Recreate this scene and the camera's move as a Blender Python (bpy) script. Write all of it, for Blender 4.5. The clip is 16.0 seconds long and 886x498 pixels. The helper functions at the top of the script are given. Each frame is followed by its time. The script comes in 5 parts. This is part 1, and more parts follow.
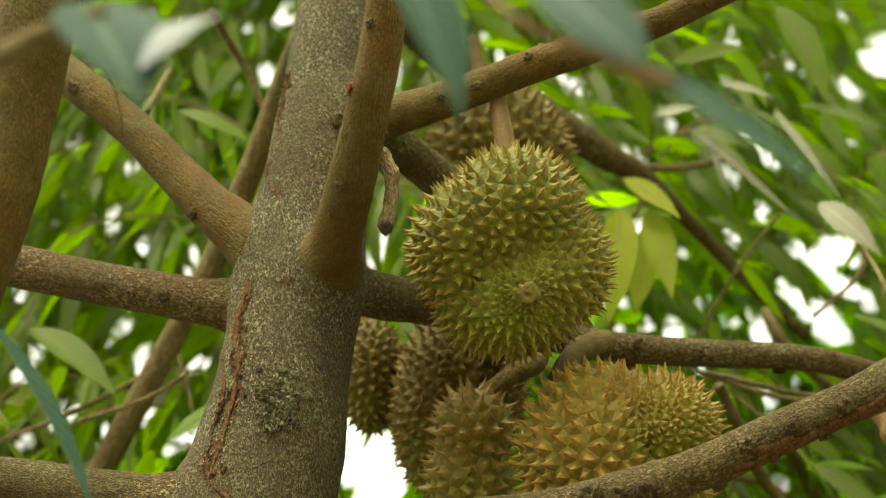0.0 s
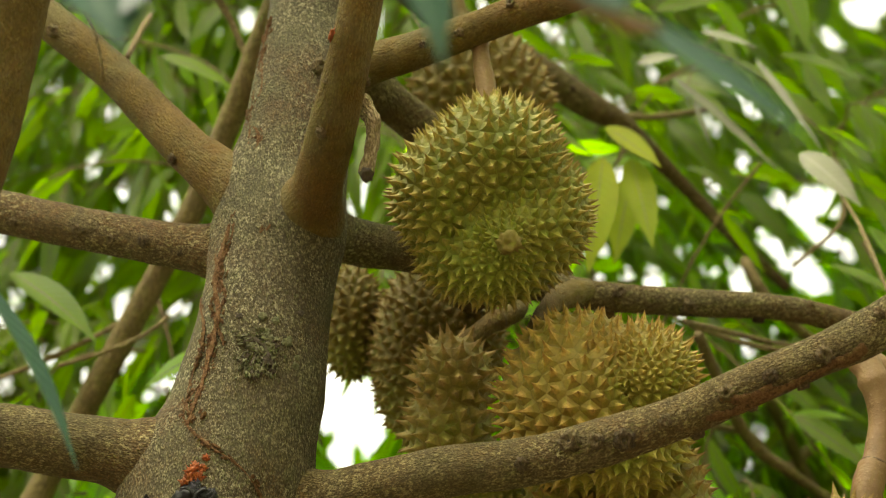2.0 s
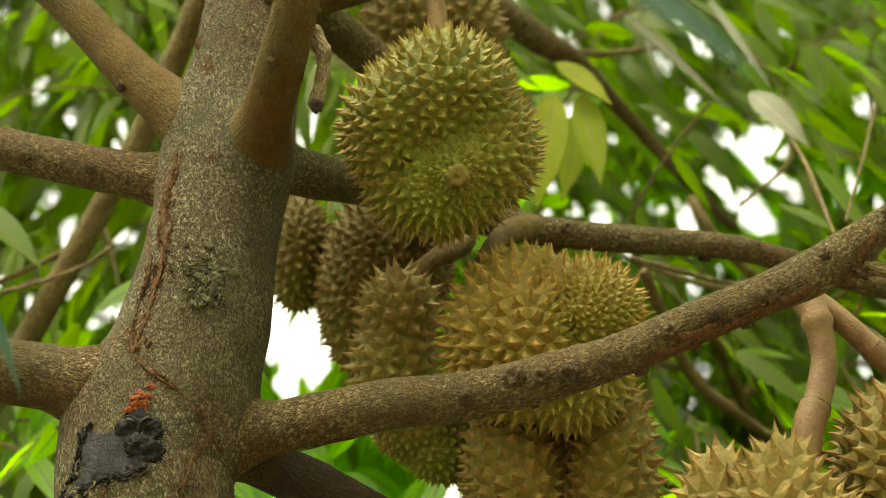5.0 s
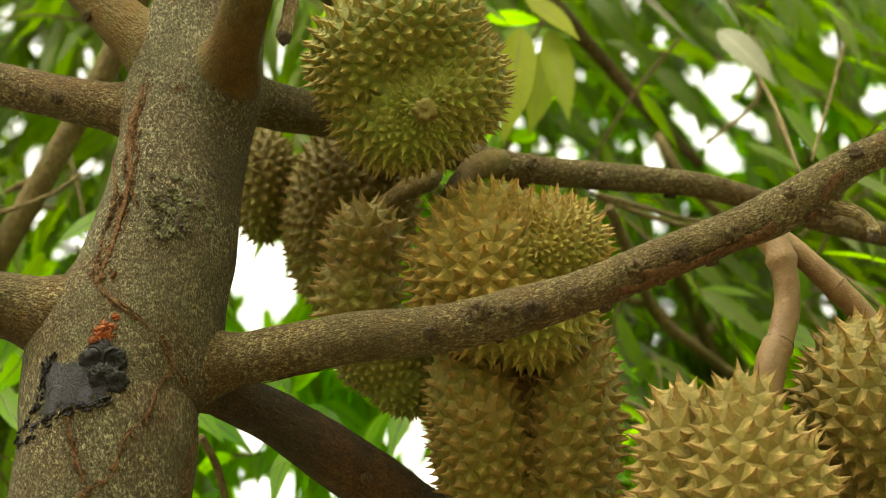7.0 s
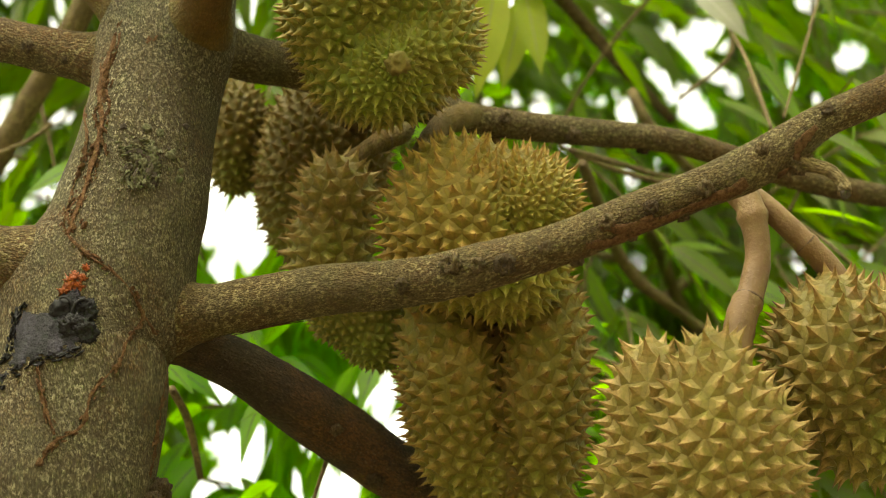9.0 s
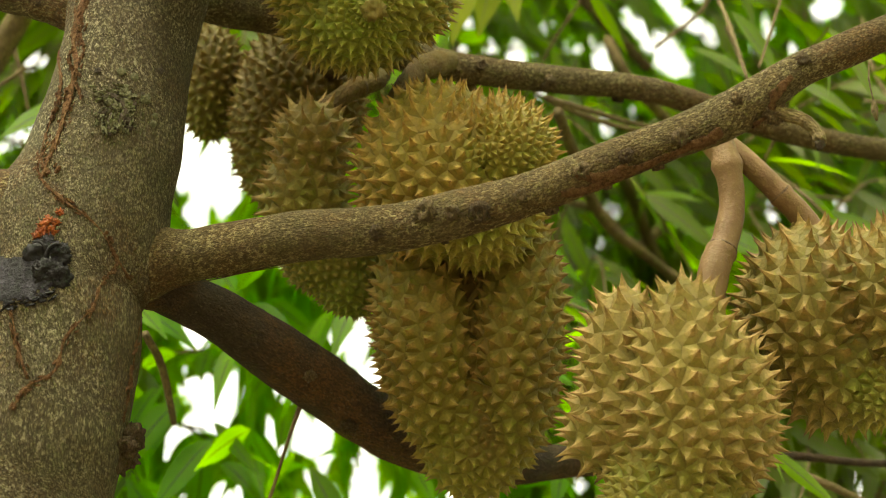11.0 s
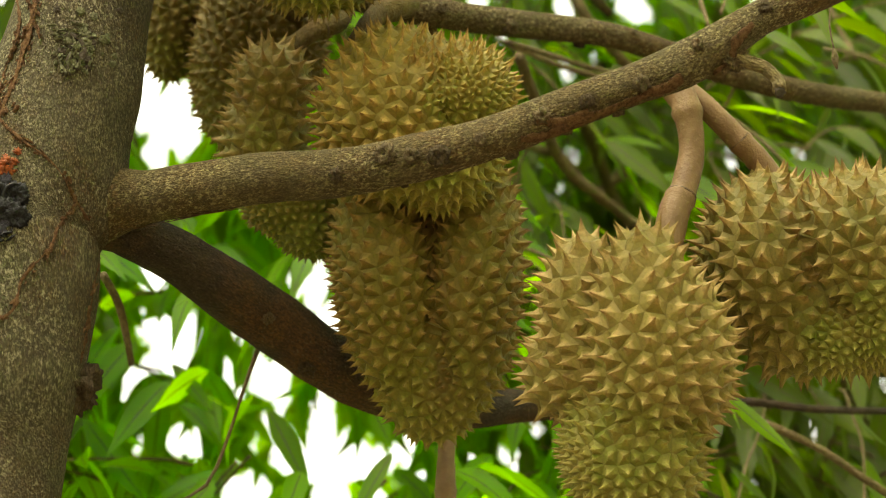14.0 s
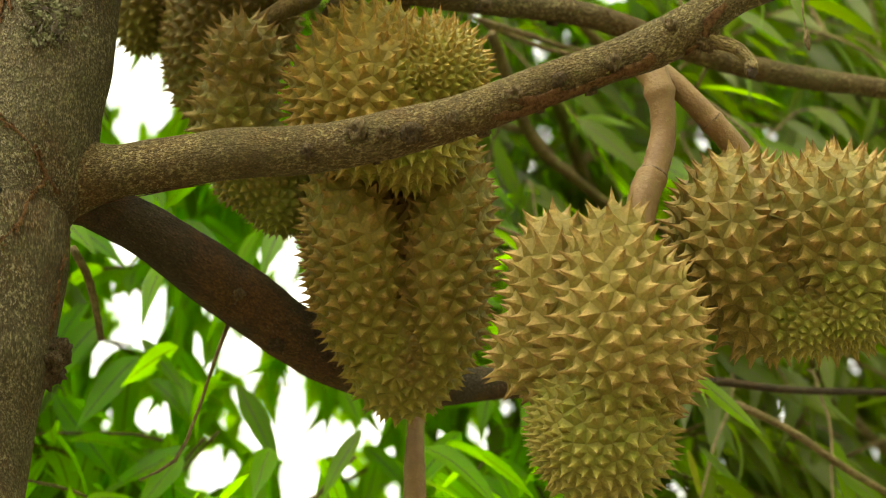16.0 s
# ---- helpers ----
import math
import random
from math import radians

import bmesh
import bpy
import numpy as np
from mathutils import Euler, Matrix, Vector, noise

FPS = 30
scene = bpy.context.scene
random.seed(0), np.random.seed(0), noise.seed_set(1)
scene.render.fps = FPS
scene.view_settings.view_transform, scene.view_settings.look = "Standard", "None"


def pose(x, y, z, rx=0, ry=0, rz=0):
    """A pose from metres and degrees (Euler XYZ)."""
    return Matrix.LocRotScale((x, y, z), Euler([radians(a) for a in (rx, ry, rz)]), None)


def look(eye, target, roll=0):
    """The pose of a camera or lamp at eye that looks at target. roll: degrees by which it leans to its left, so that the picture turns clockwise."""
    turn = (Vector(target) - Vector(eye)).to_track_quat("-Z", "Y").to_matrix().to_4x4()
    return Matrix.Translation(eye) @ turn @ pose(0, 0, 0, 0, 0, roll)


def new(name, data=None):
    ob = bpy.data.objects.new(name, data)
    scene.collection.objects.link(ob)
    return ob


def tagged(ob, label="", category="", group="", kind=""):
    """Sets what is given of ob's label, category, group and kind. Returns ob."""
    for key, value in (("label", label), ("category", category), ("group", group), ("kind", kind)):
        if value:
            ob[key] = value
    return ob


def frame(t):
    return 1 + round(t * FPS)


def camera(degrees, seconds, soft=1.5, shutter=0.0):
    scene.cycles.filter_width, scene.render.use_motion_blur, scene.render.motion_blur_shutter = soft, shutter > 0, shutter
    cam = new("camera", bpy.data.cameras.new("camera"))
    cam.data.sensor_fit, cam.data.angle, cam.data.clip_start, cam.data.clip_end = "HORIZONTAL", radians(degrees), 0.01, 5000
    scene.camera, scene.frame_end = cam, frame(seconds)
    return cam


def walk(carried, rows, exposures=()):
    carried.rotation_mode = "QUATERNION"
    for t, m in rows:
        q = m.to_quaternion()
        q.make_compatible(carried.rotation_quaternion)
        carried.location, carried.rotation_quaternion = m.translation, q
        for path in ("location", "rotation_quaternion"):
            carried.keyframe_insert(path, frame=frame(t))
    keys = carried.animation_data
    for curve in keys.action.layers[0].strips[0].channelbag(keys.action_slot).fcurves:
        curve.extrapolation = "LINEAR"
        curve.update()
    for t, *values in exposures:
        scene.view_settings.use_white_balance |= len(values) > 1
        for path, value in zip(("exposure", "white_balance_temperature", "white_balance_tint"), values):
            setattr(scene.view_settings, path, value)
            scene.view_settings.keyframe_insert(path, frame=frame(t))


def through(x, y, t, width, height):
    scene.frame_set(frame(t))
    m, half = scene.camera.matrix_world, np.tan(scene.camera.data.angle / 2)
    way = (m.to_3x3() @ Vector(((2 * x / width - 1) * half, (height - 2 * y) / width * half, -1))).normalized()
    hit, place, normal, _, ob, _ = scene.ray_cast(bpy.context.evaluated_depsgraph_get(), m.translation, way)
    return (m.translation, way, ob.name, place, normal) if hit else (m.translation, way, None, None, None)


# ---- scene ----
from mathutils.bvhtree import BVHTree

cam = camera(25.0, 16.0, soft=1.1)
# the head of the tripod: seconds, then the turn about x, y and z in degrees
EYE = (0.0, 0.0, 1.6)
TURNS = [
    (0.0, 132.11, 3.71, 3.35),
    (0.5, 131.73, 3.78, 3.23),
    (1.0, 131.32, 3.78, 3.06),
    (1.5, 130.91, 3.78, 2.90),
    (2.0, 130.56, 3.78, 2.67),
    (2.5, 130.28, 3.82, 2.34),
    (3.0, 130.00, 3.81, 2.08),
    (3.5, 129.65, 3.87, 1.86),
    (6.0, 127.59, 3.93, 0.25),
    (6.5, 127.04, 3.95, 0.02),
    (7.0, 126.56, 3.97, -0.34),
    (7.5, 126.19, 4.02, -0.61),
    (8.0, 125.88, 4.01, -0.83),
    (8.5, 125.49, 4.04, -1.05),
    (9.0, 125.16, 4.05, -1.29),
    (11.5, 123.27, 4.16, -2.32),
    (12.0, 123.03, 4.21, -2.50),
    (12.5, 122.75, 4.24, -2.68),
    (13.0, 122.40, 4.25, -2.97),
    (13.5, 122.16, 4.26, -3.20),
    (14.0, 121.88, 4.27, -3.42),
    (14.5, 121.70, 4.27, -3.73),
    (15.0, 121.52, 4.26, -3.98),
    (15.5, 121.39, 4.25, -4.21),
    (16.0, 121.16, 4.25, -4.41),
]
walk(cam, [(t, pose(*EYE, rx, ry, rz)) for t, rx, ry, rz in TURNS], exposures=[(0.0, 0.82, 8350, -3), (6.0, 0.86, 8350, -3), (16.0, 0.9, 8350, -3)])
cam.data.dof.use_dof = True
cam.data.dof.focus_distance = 1.99
cam.data.dof.aperture_fstop = 5.2

# ---- light ----
SUN_HEIGHT, SUN_WAY = 62.0, 205.0
world = bpy.data.worlds.new("overcast_sky")
scene.world = world
world.use_nodes = True
wn, wl = world.node_tree.nodes, world.node_tree.links
sky = wn.new("ShaderNodeTexSky")
sky.sky_type = "NISHITA"
sky.sun_disc = False
sky.sun_elevation, sky.sun_rotation = radians(SUN_HEIGHT), radians(SUN_WAY)
sky.dust_density, sky.air_density = 4.0, 1.0
grey = wn.new("ShaderNodeHueSaturation")
grey.inputs["Saturation"].default_value = 0.12
wl.new(sky.outputs[0], grey.inputs["Color"])
wl.new(grey.outputs[0], wn["Background"].inputs["Color"])
wn["Background"].inputs["Strength"].default_value = 0.5
sun = new("sun", bpy.data.lights.new("sun", "SUN"))
sun.data.energy, sun.data.angle, sun.data.color = 0.9, radians(30), (1.0, 0.95, 0.86)
LIGHT_WAY = Vector((math.sin(radians(SUN_WAY)) * math.cos(radians(SUN_HEIGHT)), math.cos(radians(SUN_WAY)) * math.cos(radians(SUN_HEIGHT)), math.sin(radians(SUN_HEIGHT))))
sun.matrix_world = look((0, 0, 8), Vector((0, 0, 8)) - LIGHT_WAY)


# ---- materials ----
class Mat:
    """A node material under construction, with short calls for its nodes."""

    def __init__(self, name, rough=0.7, spec=0.3):
        self.m = bpy.data.materials.new(name)
        self.m.use_nodes = True
        self.t = self.m.node_tree
        self.b = self.t.nodes["Principled BSDF"]
        self.b.inputs["Roughness"].default_value = rough
        self.b.inputs["Specular IOR Level"].default_value = spec
        self.co = self.t.nodes.new("ShaderNodeNewGeometry").outputs["Position"]

    def put(self, value, socket):
        if hasattr(value, "links"):
            self.t.links.new(value, socket)
        elif isinstance(value, tuple) and len(value) == 3 and socket.type == "RGBA":
            socket.default_value = (*value, 1)
        else:
            socket.default_value = value

    def scaled(self, s, co=None):
        n = self.t.nodes.new("ShaderNodeMapping")
        self.put(co or self.co, n.inputs[0])
        n.inputs["Scale"].default_value = s
        return n.outputs[0]

    def noise(self, scale, detail=4.0, rough=0.6, co=None):
        n = self.t.nodes.new("ShaderNodeTexNoise")
        self.put(co or self.co, n.inputs["Vector"])
        for k, v in (("Scale", scale), ("Detail", detail), ("Roughness", rough)):
            n.inputs[k].default_value = v
        return n.outputs["Fac"]

    def cells(self, scale, co=None, feature="F1"):
        n = self.t.nodes.new("ShaderNodeTexVoronoi")
        n.feature = feature
        self.put(co or self.co, n.inputs["Vector"])
        n.inputs["Scale"].default_value = scale
        return n.outputs["Distance"]

    def ramp(self, fac, *stops):
        n = self.t.nodes.new("ShaderNodeValToRGB")
        e = n.color_ramp.elements
        while len(e) < len(stops):
            e.new(0.5)
        for el, (at, c) in zip(e, stops):
            el.position, el.color = at, (*(c if isinstance(c, tuple) else (c, c, c)), 1)
        self.put(fac, n.inputs[0])
        return n.outputs[0]

    def mix(self, fac, x, y, how="MIX"):
        n = self.t.nodes.new("ShaderNodeMix")
        n.data_type, n.blend_type = "RGBA", how
        self.put(fac, n.inputs[0]), self.put(x, n.inputs[6]), self.put(y, n.inputs[7])
        return n.outputs[2]

    def math(self, how, x, y=0.0):
        n = self.t.nodes.new("ShaderNodeMath")
        n.operation = how
        self.put(x, n.inputs[0]), self.put(y, n.inputs[1])
        return n.outputs[0]

    def attribute(self, name):
        n = self.t.nodes.new("ShaderNodeAttribute")
        n.attribute_name = name
        return n.outputs["Fac"]

    def grain(self):
        n = self.t.nodes.new("ShaderNodeAttribute")
        n.attribute_name = "grain"
        return n.outputs["Vector"]

    def random(self, islands=False):
        if islands:
            return self.t.nodes.new("ShaderNodeNewGeometry").outputs["Random Per Island"]
        return self.t.nodes.new("ShaderNodeObjectInfo").outputs["Random"]

    def bump(self, height, distance, strength=1.0, onto=None):
        n = self.t.nodes.new("ShaderNodeBump")
        self.put(height, n.inputs["Height"])
        n.inputs["Distance"].default_value, n.inputs["Strength"].default_value = distance, strength
        if onto:
            self.put(onto, n.inputs["Normal"])
        return n.outputs[0]

    def done(self, color, normal=None, rough=None):
        self.put(color, self.b.inputs["Base Color"])
        if normal:
            self.put(normal, self.b.inputs["Normal"])
        if rough:
            self.put(rough, self.b.inputs["Roughness"])
        return self.m


def bark(name, dark, light, fleck, flecks=0.62, stretch=0.3, moss=0.0, grit=1.0, pebbles=360, crack=0.45, rust=0.0, grains=0.0, wood=True, pale=0.0, relief=0.007):
    """Fibrous bark: fibres run along the stem, with grit, pale flecks, mossy and rusty patches."""
    k = Mat(name, 0.85, 0.2)
    line = k.grain() if wood else k.co
    co = k.scaled((1, 1, stretch), line)
    broad, patch = k.noise(9, 5, 0.6), k.noise(34, 5, 0.65)
    fine, grain = k.noise(110, 6, 0.75, co), k.noise(460, 5, 0.7, co)
    fibre = k.noise(420, 4, 0.7, k.scaled((1, 1, 0.3 * stretch), line))
    c = k.mix(k.ramp(broad, (0.34, 0.0), (0.64, 1.0)), dark, light)
    c = k.mix(k.ramp(patch, (0.4, 0.5), (0.55, 0.0)), c, tuple(0.6 * v for v in dark))
    if rust:
        c = k.mix(k.math("MULTIPLY", k.ramp(k.noise(7, 5, 0.65), (0.46, 0.0), (0.6, 1.0)), rust), c, (0.14, 0.063, 0.02))
    if moss:
        c = k.mix(k.math("MULTIPLY", k.ramp(k.noise(11, 6, 0.7), (0.46, 0.0), (0.6, 1.0)), moss), c, (0.13, 0.126, 0.064))
    if pale:
        c = k.mix(k.math("MULTIPLY", k.ramp(k.noise(19, 7, 0.72), (0.5, 0.0), (0.66, 1.0)), pale), c, tuple(0.5 * (p + q) for p, q in zip(light, fleck)))
    c = k.mix(k.ramp(fine, (0.38, 0.6 * grit), (0.56, 0.0)), c, tuple(0.4 * v for v in dark))
    c = k.mix(k.ramp(fibre, (0.38, 0.45 * grit), (0.52, 0.0)), c, tuple(0.35 * v for v in dark))
    c = k.mix(k.ramp(grain, (0.4, 0.8 * grit), (0.53, 0.0)), c, tuple(0.35 * v for v in dark))
    pebble = k.cells(pebbles, k.scaled((1, 1, 0.55), line))
    # dark pebble edges put crevice shade into the colour, as bump stays faint
    c = k.mix(k.ramp(pebble, (0.3, 0.0), (0.62, crack)), c, tuple(0.35 * v for v in dark))
    if grains:
        c = k.mix(k.math("MULTIPLY", k.ramp(pebble, (0.12, grains), (0.34, 0.0)), k.ramp(patch, (0.4, 0.35), (0.6, 1.0))), c, fleck)
    spots = k.math("MULTIPLY", k.ramp(k.noise(290, 4, 0.78, co), (flecks - 0.04, 0.0), (flecks + 0.06, 1.0)), k.ramp(k.noise(16, 4, 0.6), (0.38, 0.1), (0.6, 1.0)))
    c = k.mix(spots, c, fleck)
    high = k.math("ADD", k.math("MULTIPLY", fine, 0.7), k.math("MULTIPLY", k.math("ADD", grain, fibre), 0.45))
    high = k.math("SUBTRACT", k.math("ADD", high, k.math("MULTIPLY", spots, 0.2)), k.math("MULTIPLY", pebble, 0.5))
    return k.done(c, k.bump(high, relief, 1.0))


BARK_TRUNK = bark("trunk_bark", (0.094, 0.066, 0.03), (0.15, 0.113, 0.055), (0.3, 0.252, 0.16), 0.56, 0.75, 0.7, 0.95, 520, 0.65, 0.75, 0.5, pale=0.45)
BARK_LIMB = bark("limb_bark", (0.11, 0.068, 0.022), (0.165, 0.108, 0.038), (0.29, 0.23, 0.115), 0.56, 0.6, 0.45, 0.9, 560, 0.6, 0.95, 0.45, pale=0.35)
# a darker brown than the other limb bark
BARK_DARK = bark("dark_brown_bark", (0.048, 0.031, 0.018), (0.098, 0.067, 0.038), (0.14, 0.1, 0.06), 0.62, 0.5, 0.0, 0.8, 500, 0.4, 0.95)
BARK_WARM = bark("warm_brown_bark", (0.08, 0.045, 0.0065), (0.118, 0.071, 0.0125), (0.17, 0.12, 0.045), 0.62, 0.6, 0.35, 0.4, 430, 0.3, 0.5, 0.1, pale=0.2, relief=0.0035)
KNOT = bark("knot_bark", (0.085, 0.052, 0.024), (0.15, 0.1, 0.05), (0.2, 0.14, 0.08), 0.7, wood=False)
KNOT_PALE = bark("pale_knot_bark", (0.15, 0.1, 0.05), (0.25, 0.17, 0.09), (0.3, 0.22, 0.13), 0.65, wood=False)
DEAD_WOOD = bark("dead_grey_wood", (0.3, 0.205, 0.11), (0.48, 0.35, 0.21), (0.55, 0.44, 0.29), 0.62)
BARK_YOUNG = bark("young_bark", (0.23, 0.16, 0.072), (0.34, 0.25, 0.125), (0.4, 0.31, 0.17), 0.7)


def seam_material():
    k = Mat("red_brown_cracked_bark", 0.95, 0.1)
    n = k.noise(190, 6, 0.8)
    c = k.ramp(n, (0.36, (0.035, 0.018, 0.009)), (0.5, (0.11, 0.054, 0.025)), (0.68, (0.18, 0.1, 0.052)))
    return k.done(c, k.bump(n, 0.006, 1.0))


def stalk_material():
    k = Mat("fruit_stalk_skin", 0.65, 0.3)
    n, g = k.noise(35, 5, 0.6), k.noise(240, 3, 0.6)
    c = k.ramp(n, (0.3, (0.105, 0.055, 0.023)), (0.7, (0.165, 0.095, 0.043)))
    c = k.mix(k.ramp(g, (0.6, 0.0), (0.75, 0.4)), c, (0.31, 0.215, 0.12))
    return k.done(c, k.bump(g, 0.002, 0.6))


def spine_material(name, base, mid, tip, lower=0.6):
    """Husk colours run from the crevices, darkened for shade, up to the dry points of the spines; the lower end is
    greener.
    """
    k = Mat(name, 0.62, 0.2)
    at = k.attribute("rise")
    lump, n = k.noise(26, 4, 0.6), k.noise(320, 4, 0.65)
    # the dark foot paints the shade between spines over the greenish valley colour
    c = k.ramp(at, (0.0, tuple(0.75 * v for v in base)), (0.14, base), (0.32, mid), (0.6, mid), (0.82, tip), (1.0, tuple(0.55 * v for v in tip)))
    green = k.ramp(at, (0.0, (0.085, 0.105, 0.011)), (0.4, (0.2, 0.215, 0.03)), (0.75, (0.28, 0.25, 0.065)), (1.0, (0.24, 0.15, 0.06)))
    c = k.mix(k.math("MULTIPLY", k.ramp(k.attribute("end"), (0.3, 0.0), (0.8, 1.0)), lower), c, green)
    c = k.mix(k.ramp(lump, (0.4, 0.0), (0.66, 0.3)), c, tuple(0.5 * (p + q) for p, q in zip(mid, tip)))
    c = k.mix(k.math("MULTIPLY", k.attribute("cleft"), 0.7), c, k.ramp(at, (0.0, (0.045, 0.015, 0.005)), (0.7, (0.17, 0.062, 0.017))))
    r = k.attribute("luck")
    c = k.mix(0.16, c, k.mix(r, tuple(0.7 * v for v in base), tuple(1.15 * v for v in mid)))
    c = k.mix(k.ramp(n, (0.35, 0.45), (0.6, 0.0)), c, tuple(0.45 * v for v in base))
    return k.done(c, k.bump(n, 0.002, 0.5))


SEAM, STALK = seam_material(), stalk_material()
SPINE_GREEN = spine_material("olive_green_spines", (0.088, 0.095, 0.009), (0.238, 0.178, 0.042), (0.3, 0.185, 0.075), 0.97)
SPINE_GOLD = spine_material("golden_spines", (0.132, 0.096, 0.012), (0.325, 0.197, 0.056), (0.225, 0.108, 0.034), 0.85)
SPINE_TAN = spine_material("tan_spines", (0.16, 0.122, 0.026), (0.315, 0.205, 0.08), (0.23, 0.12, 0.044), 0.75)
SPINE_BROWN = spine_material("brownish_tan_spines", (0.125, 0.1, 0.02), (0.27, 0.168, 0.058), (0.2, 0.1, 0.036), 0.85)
# dull brown with the shade on the rear fruit put into the tone
SPINE_SHADED = spine_material("shaded_brown_spines", (0.085, 0.06, 0.007), (0.145, 0.09, 0.017), (0.165, 0.095, 0.037))
# olive husk, its tone lowered for the shade under the front limb
SPINE_OLIVE = spine_material("shade_darkened_olive_spines", (0.118, 0.094, 0.012), (0.232, 0.142, 0.04), (0.17, 0.08, 0.026))


def leaf_material(name, low, high, pale, through, islands, rough=0.46, glow=0.45, spec=0.35, dull=0.0):
    """Thin leaf: glossy face, pale midrib and side veins, light coming through."""
    k = Mat(name, rough, spec)
    r = k.random(islands)
    across, along = k.attribute("across"), k.attribute("along")
    c = k.mix(r, low, high)
    back = k.ramp(r, (0.88, 0.0), (0.92, dull)) if dull else None
    if dull:
        c = k.mix(back, c, (0.2, 0.19, 0.14))
    blot = k.noise(30, 4, 0.6)
    c = k.mix(k.ramp(blot, (0.45, 0.0), (0.75, 0.5)), c, tuple(0.55 * v for v in low))
    vein = k.math("SINE", k.math("MULTIPLY", k.math("SUBTRACT", along, k.math("MULTIPLY", k.math("ABSOLUTE", across), 0.12)), 88.0))
    c = k.mix(k.ramp(vein, (0.8, 0.0), (1.0, 0.16)), c, pale)
    rib = k.ramp(k.math("ABSOLUTE", across), (0.04, 1.0), (0.1, 0.0))
    c = k.mix(rib, c, pale)
    k.done(c, k.bump(vein, 0.0006, 0.4))
    tr = k.t.nodes.new("ShaderNodeBsdfTranslucent")
    k.put(k.mix(rib, k.mix(r, through, tuple(min(1, 1.3 * v) for v in through)), pale), tr.inputs["Color"])
    mx = k.t.nodes.new("ShaderNodeMixShader")
    k.put(k.math("SUBTRACT", glow, k.math("MULTIPLY", back, 0.9 * glow)) if dull else glow, mx.inputs[0])
    k.put(k.b.outputs[0], mx.inputs[1]), k.put(tr.outputs[0], mx.inputs[2])
    k.put(mx.outputs[0], k.t.nodes["Material Output"].inputs["Surface"])
    return k.m


# Leaf tones hold the light of each region: brighter when backlit, darker in shade.
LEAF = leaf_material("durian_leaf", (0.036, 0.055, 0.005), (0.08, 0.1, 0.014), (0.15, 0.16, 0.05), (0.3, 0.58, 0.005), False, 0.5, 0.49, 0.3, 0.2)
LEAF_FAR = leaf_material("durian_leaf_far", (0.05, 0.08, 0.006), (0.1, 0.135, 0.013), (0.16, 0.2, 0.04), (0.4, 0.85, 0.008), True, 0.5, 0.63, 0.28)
LEAF_OLIVE = leaf_material("shade_toned_olive_leaf", (0.036, 0.054, 0.003), (0.08, 0.1, 0.008), (0.14, 0.15, 0.035), (0.26, 0.47, 0.003), True, 0.5, 0.45, 0.26, 0.25)
LEAF_SHADE = leaf_material("shade_toned_durian_leaf", (0.036, 0.055, 0.004), (0.08, 0.1, 0.01), (0.16, 0.165, 0.05), (0.25, 0.47, 0.004), False, 0.55, 0.43, 0.2)
LEAF_YELLOW = leaf_material("yellowing_leaf", (0.14, 0.16, 0.008), (0.2, 0.19, 0.012), (0.22, 0.23, 0.04), (0.36, 0.46, 0.006), False, 0.65, 0.45, 0.15)
LEAF_BLUE = leaf_material("bluish_glossy_leaf", (0.017, 0.042, 0.032), (0.024, 0.052, 0.04), (0.08, 0.115, 0.09), (0.035, 0.1, 0.045), False, 0.55, 0.22, 0.16)
LEAF_DEEP = leaf_material("deep_shade_toned_leaf", (0.03, 0.043, 0.003), (0.064, 0.078, 0.007), (0.12, 0.125, 0.03), (0.2, 0.33, 0.003), True, 0.5, 0.38, 0.25, 0.2)
LEAF_DULL = leaf_material("silvery_bronze_leaf_back", (0.13, 0.125, 0.085), (0.19, 0.18, 0.13), (0.25, 0.24, 0.18), (0.2, 0.25, 0.08), False, 0.6, 0.2)
LEAF_GREY = leaf_material("silvery_leaf_back", (0.075, 0.088, 0.094), (0.09, 0.102, 0.108), (0.11, 0.12, 0.122), (0.06, 0.075, 0.07), False, 0.45, 0.12)


def resin_material():
    """A dried resin crust: purple-black with paler bluish streaks that ran down the bark."""
    k = Mat("purple_black_resin_stain", 0.6, 0.25)
    streak, n = k.noise(60, 6, 0.7, k.scaled((1, 1, 0.35))), k.noise(230, 5, 0.7)
    c = k.ramp(streak, (0.38, (0.006, 0.004, 0.006)), (0.55, (0.02, 0.015, 0.024)), (0.72, (0.06, 0.05, 0.075)))
    c = k.mix(k.ramp(n, (0.4, 0.7), (0.55, 0.0)), c, (0.006, 0.004, 0.005))
    return k.done(c, k.bump(k.math("ADD", streak, n), 0.006, 1.0))


def plain(name, color, rough, scale, depth=0.003, spec=0.3):
    k = Mat(name, rough, spec)
    n = k.noise(scale, 6, 0.7)
    return k.done(k.mix(k.ramp(n, (0.3, 0.0), (0.7, 1.0)), tuple(0.45 * v for v in color), color), k.bump(n, depth, 0.9))


RESIN = plain("black_resin", (0.007, 0.005, 0.006), 0.6, 45, 0.003, 0.2)
RESIN_GREY = resin_material()
ORANGE = plain("orange_sap", (0.33, 0.07, 0.012), 0.55, 260, 0.004)
LICHEN = plain("dark_green_lichen", (0.12, 0.112, 0.058), 0.95, 160, 0.004)
RING = plain("stalk_joint", (0.1, 0.055, 0.028), 0.8, 200)
DEAD_PALE = plain("weathered_grey_wood", (0.12, 0.1, 0.075), 0.85, 220)
CUT = plain("dry_cut_wood", (0.055, 0.038, 0.026), 0.9, 120)
SOIL = plain("pale_bounce_soil", (0.23, 0.185, 0.115), 0.95, 1.5, 0.02)


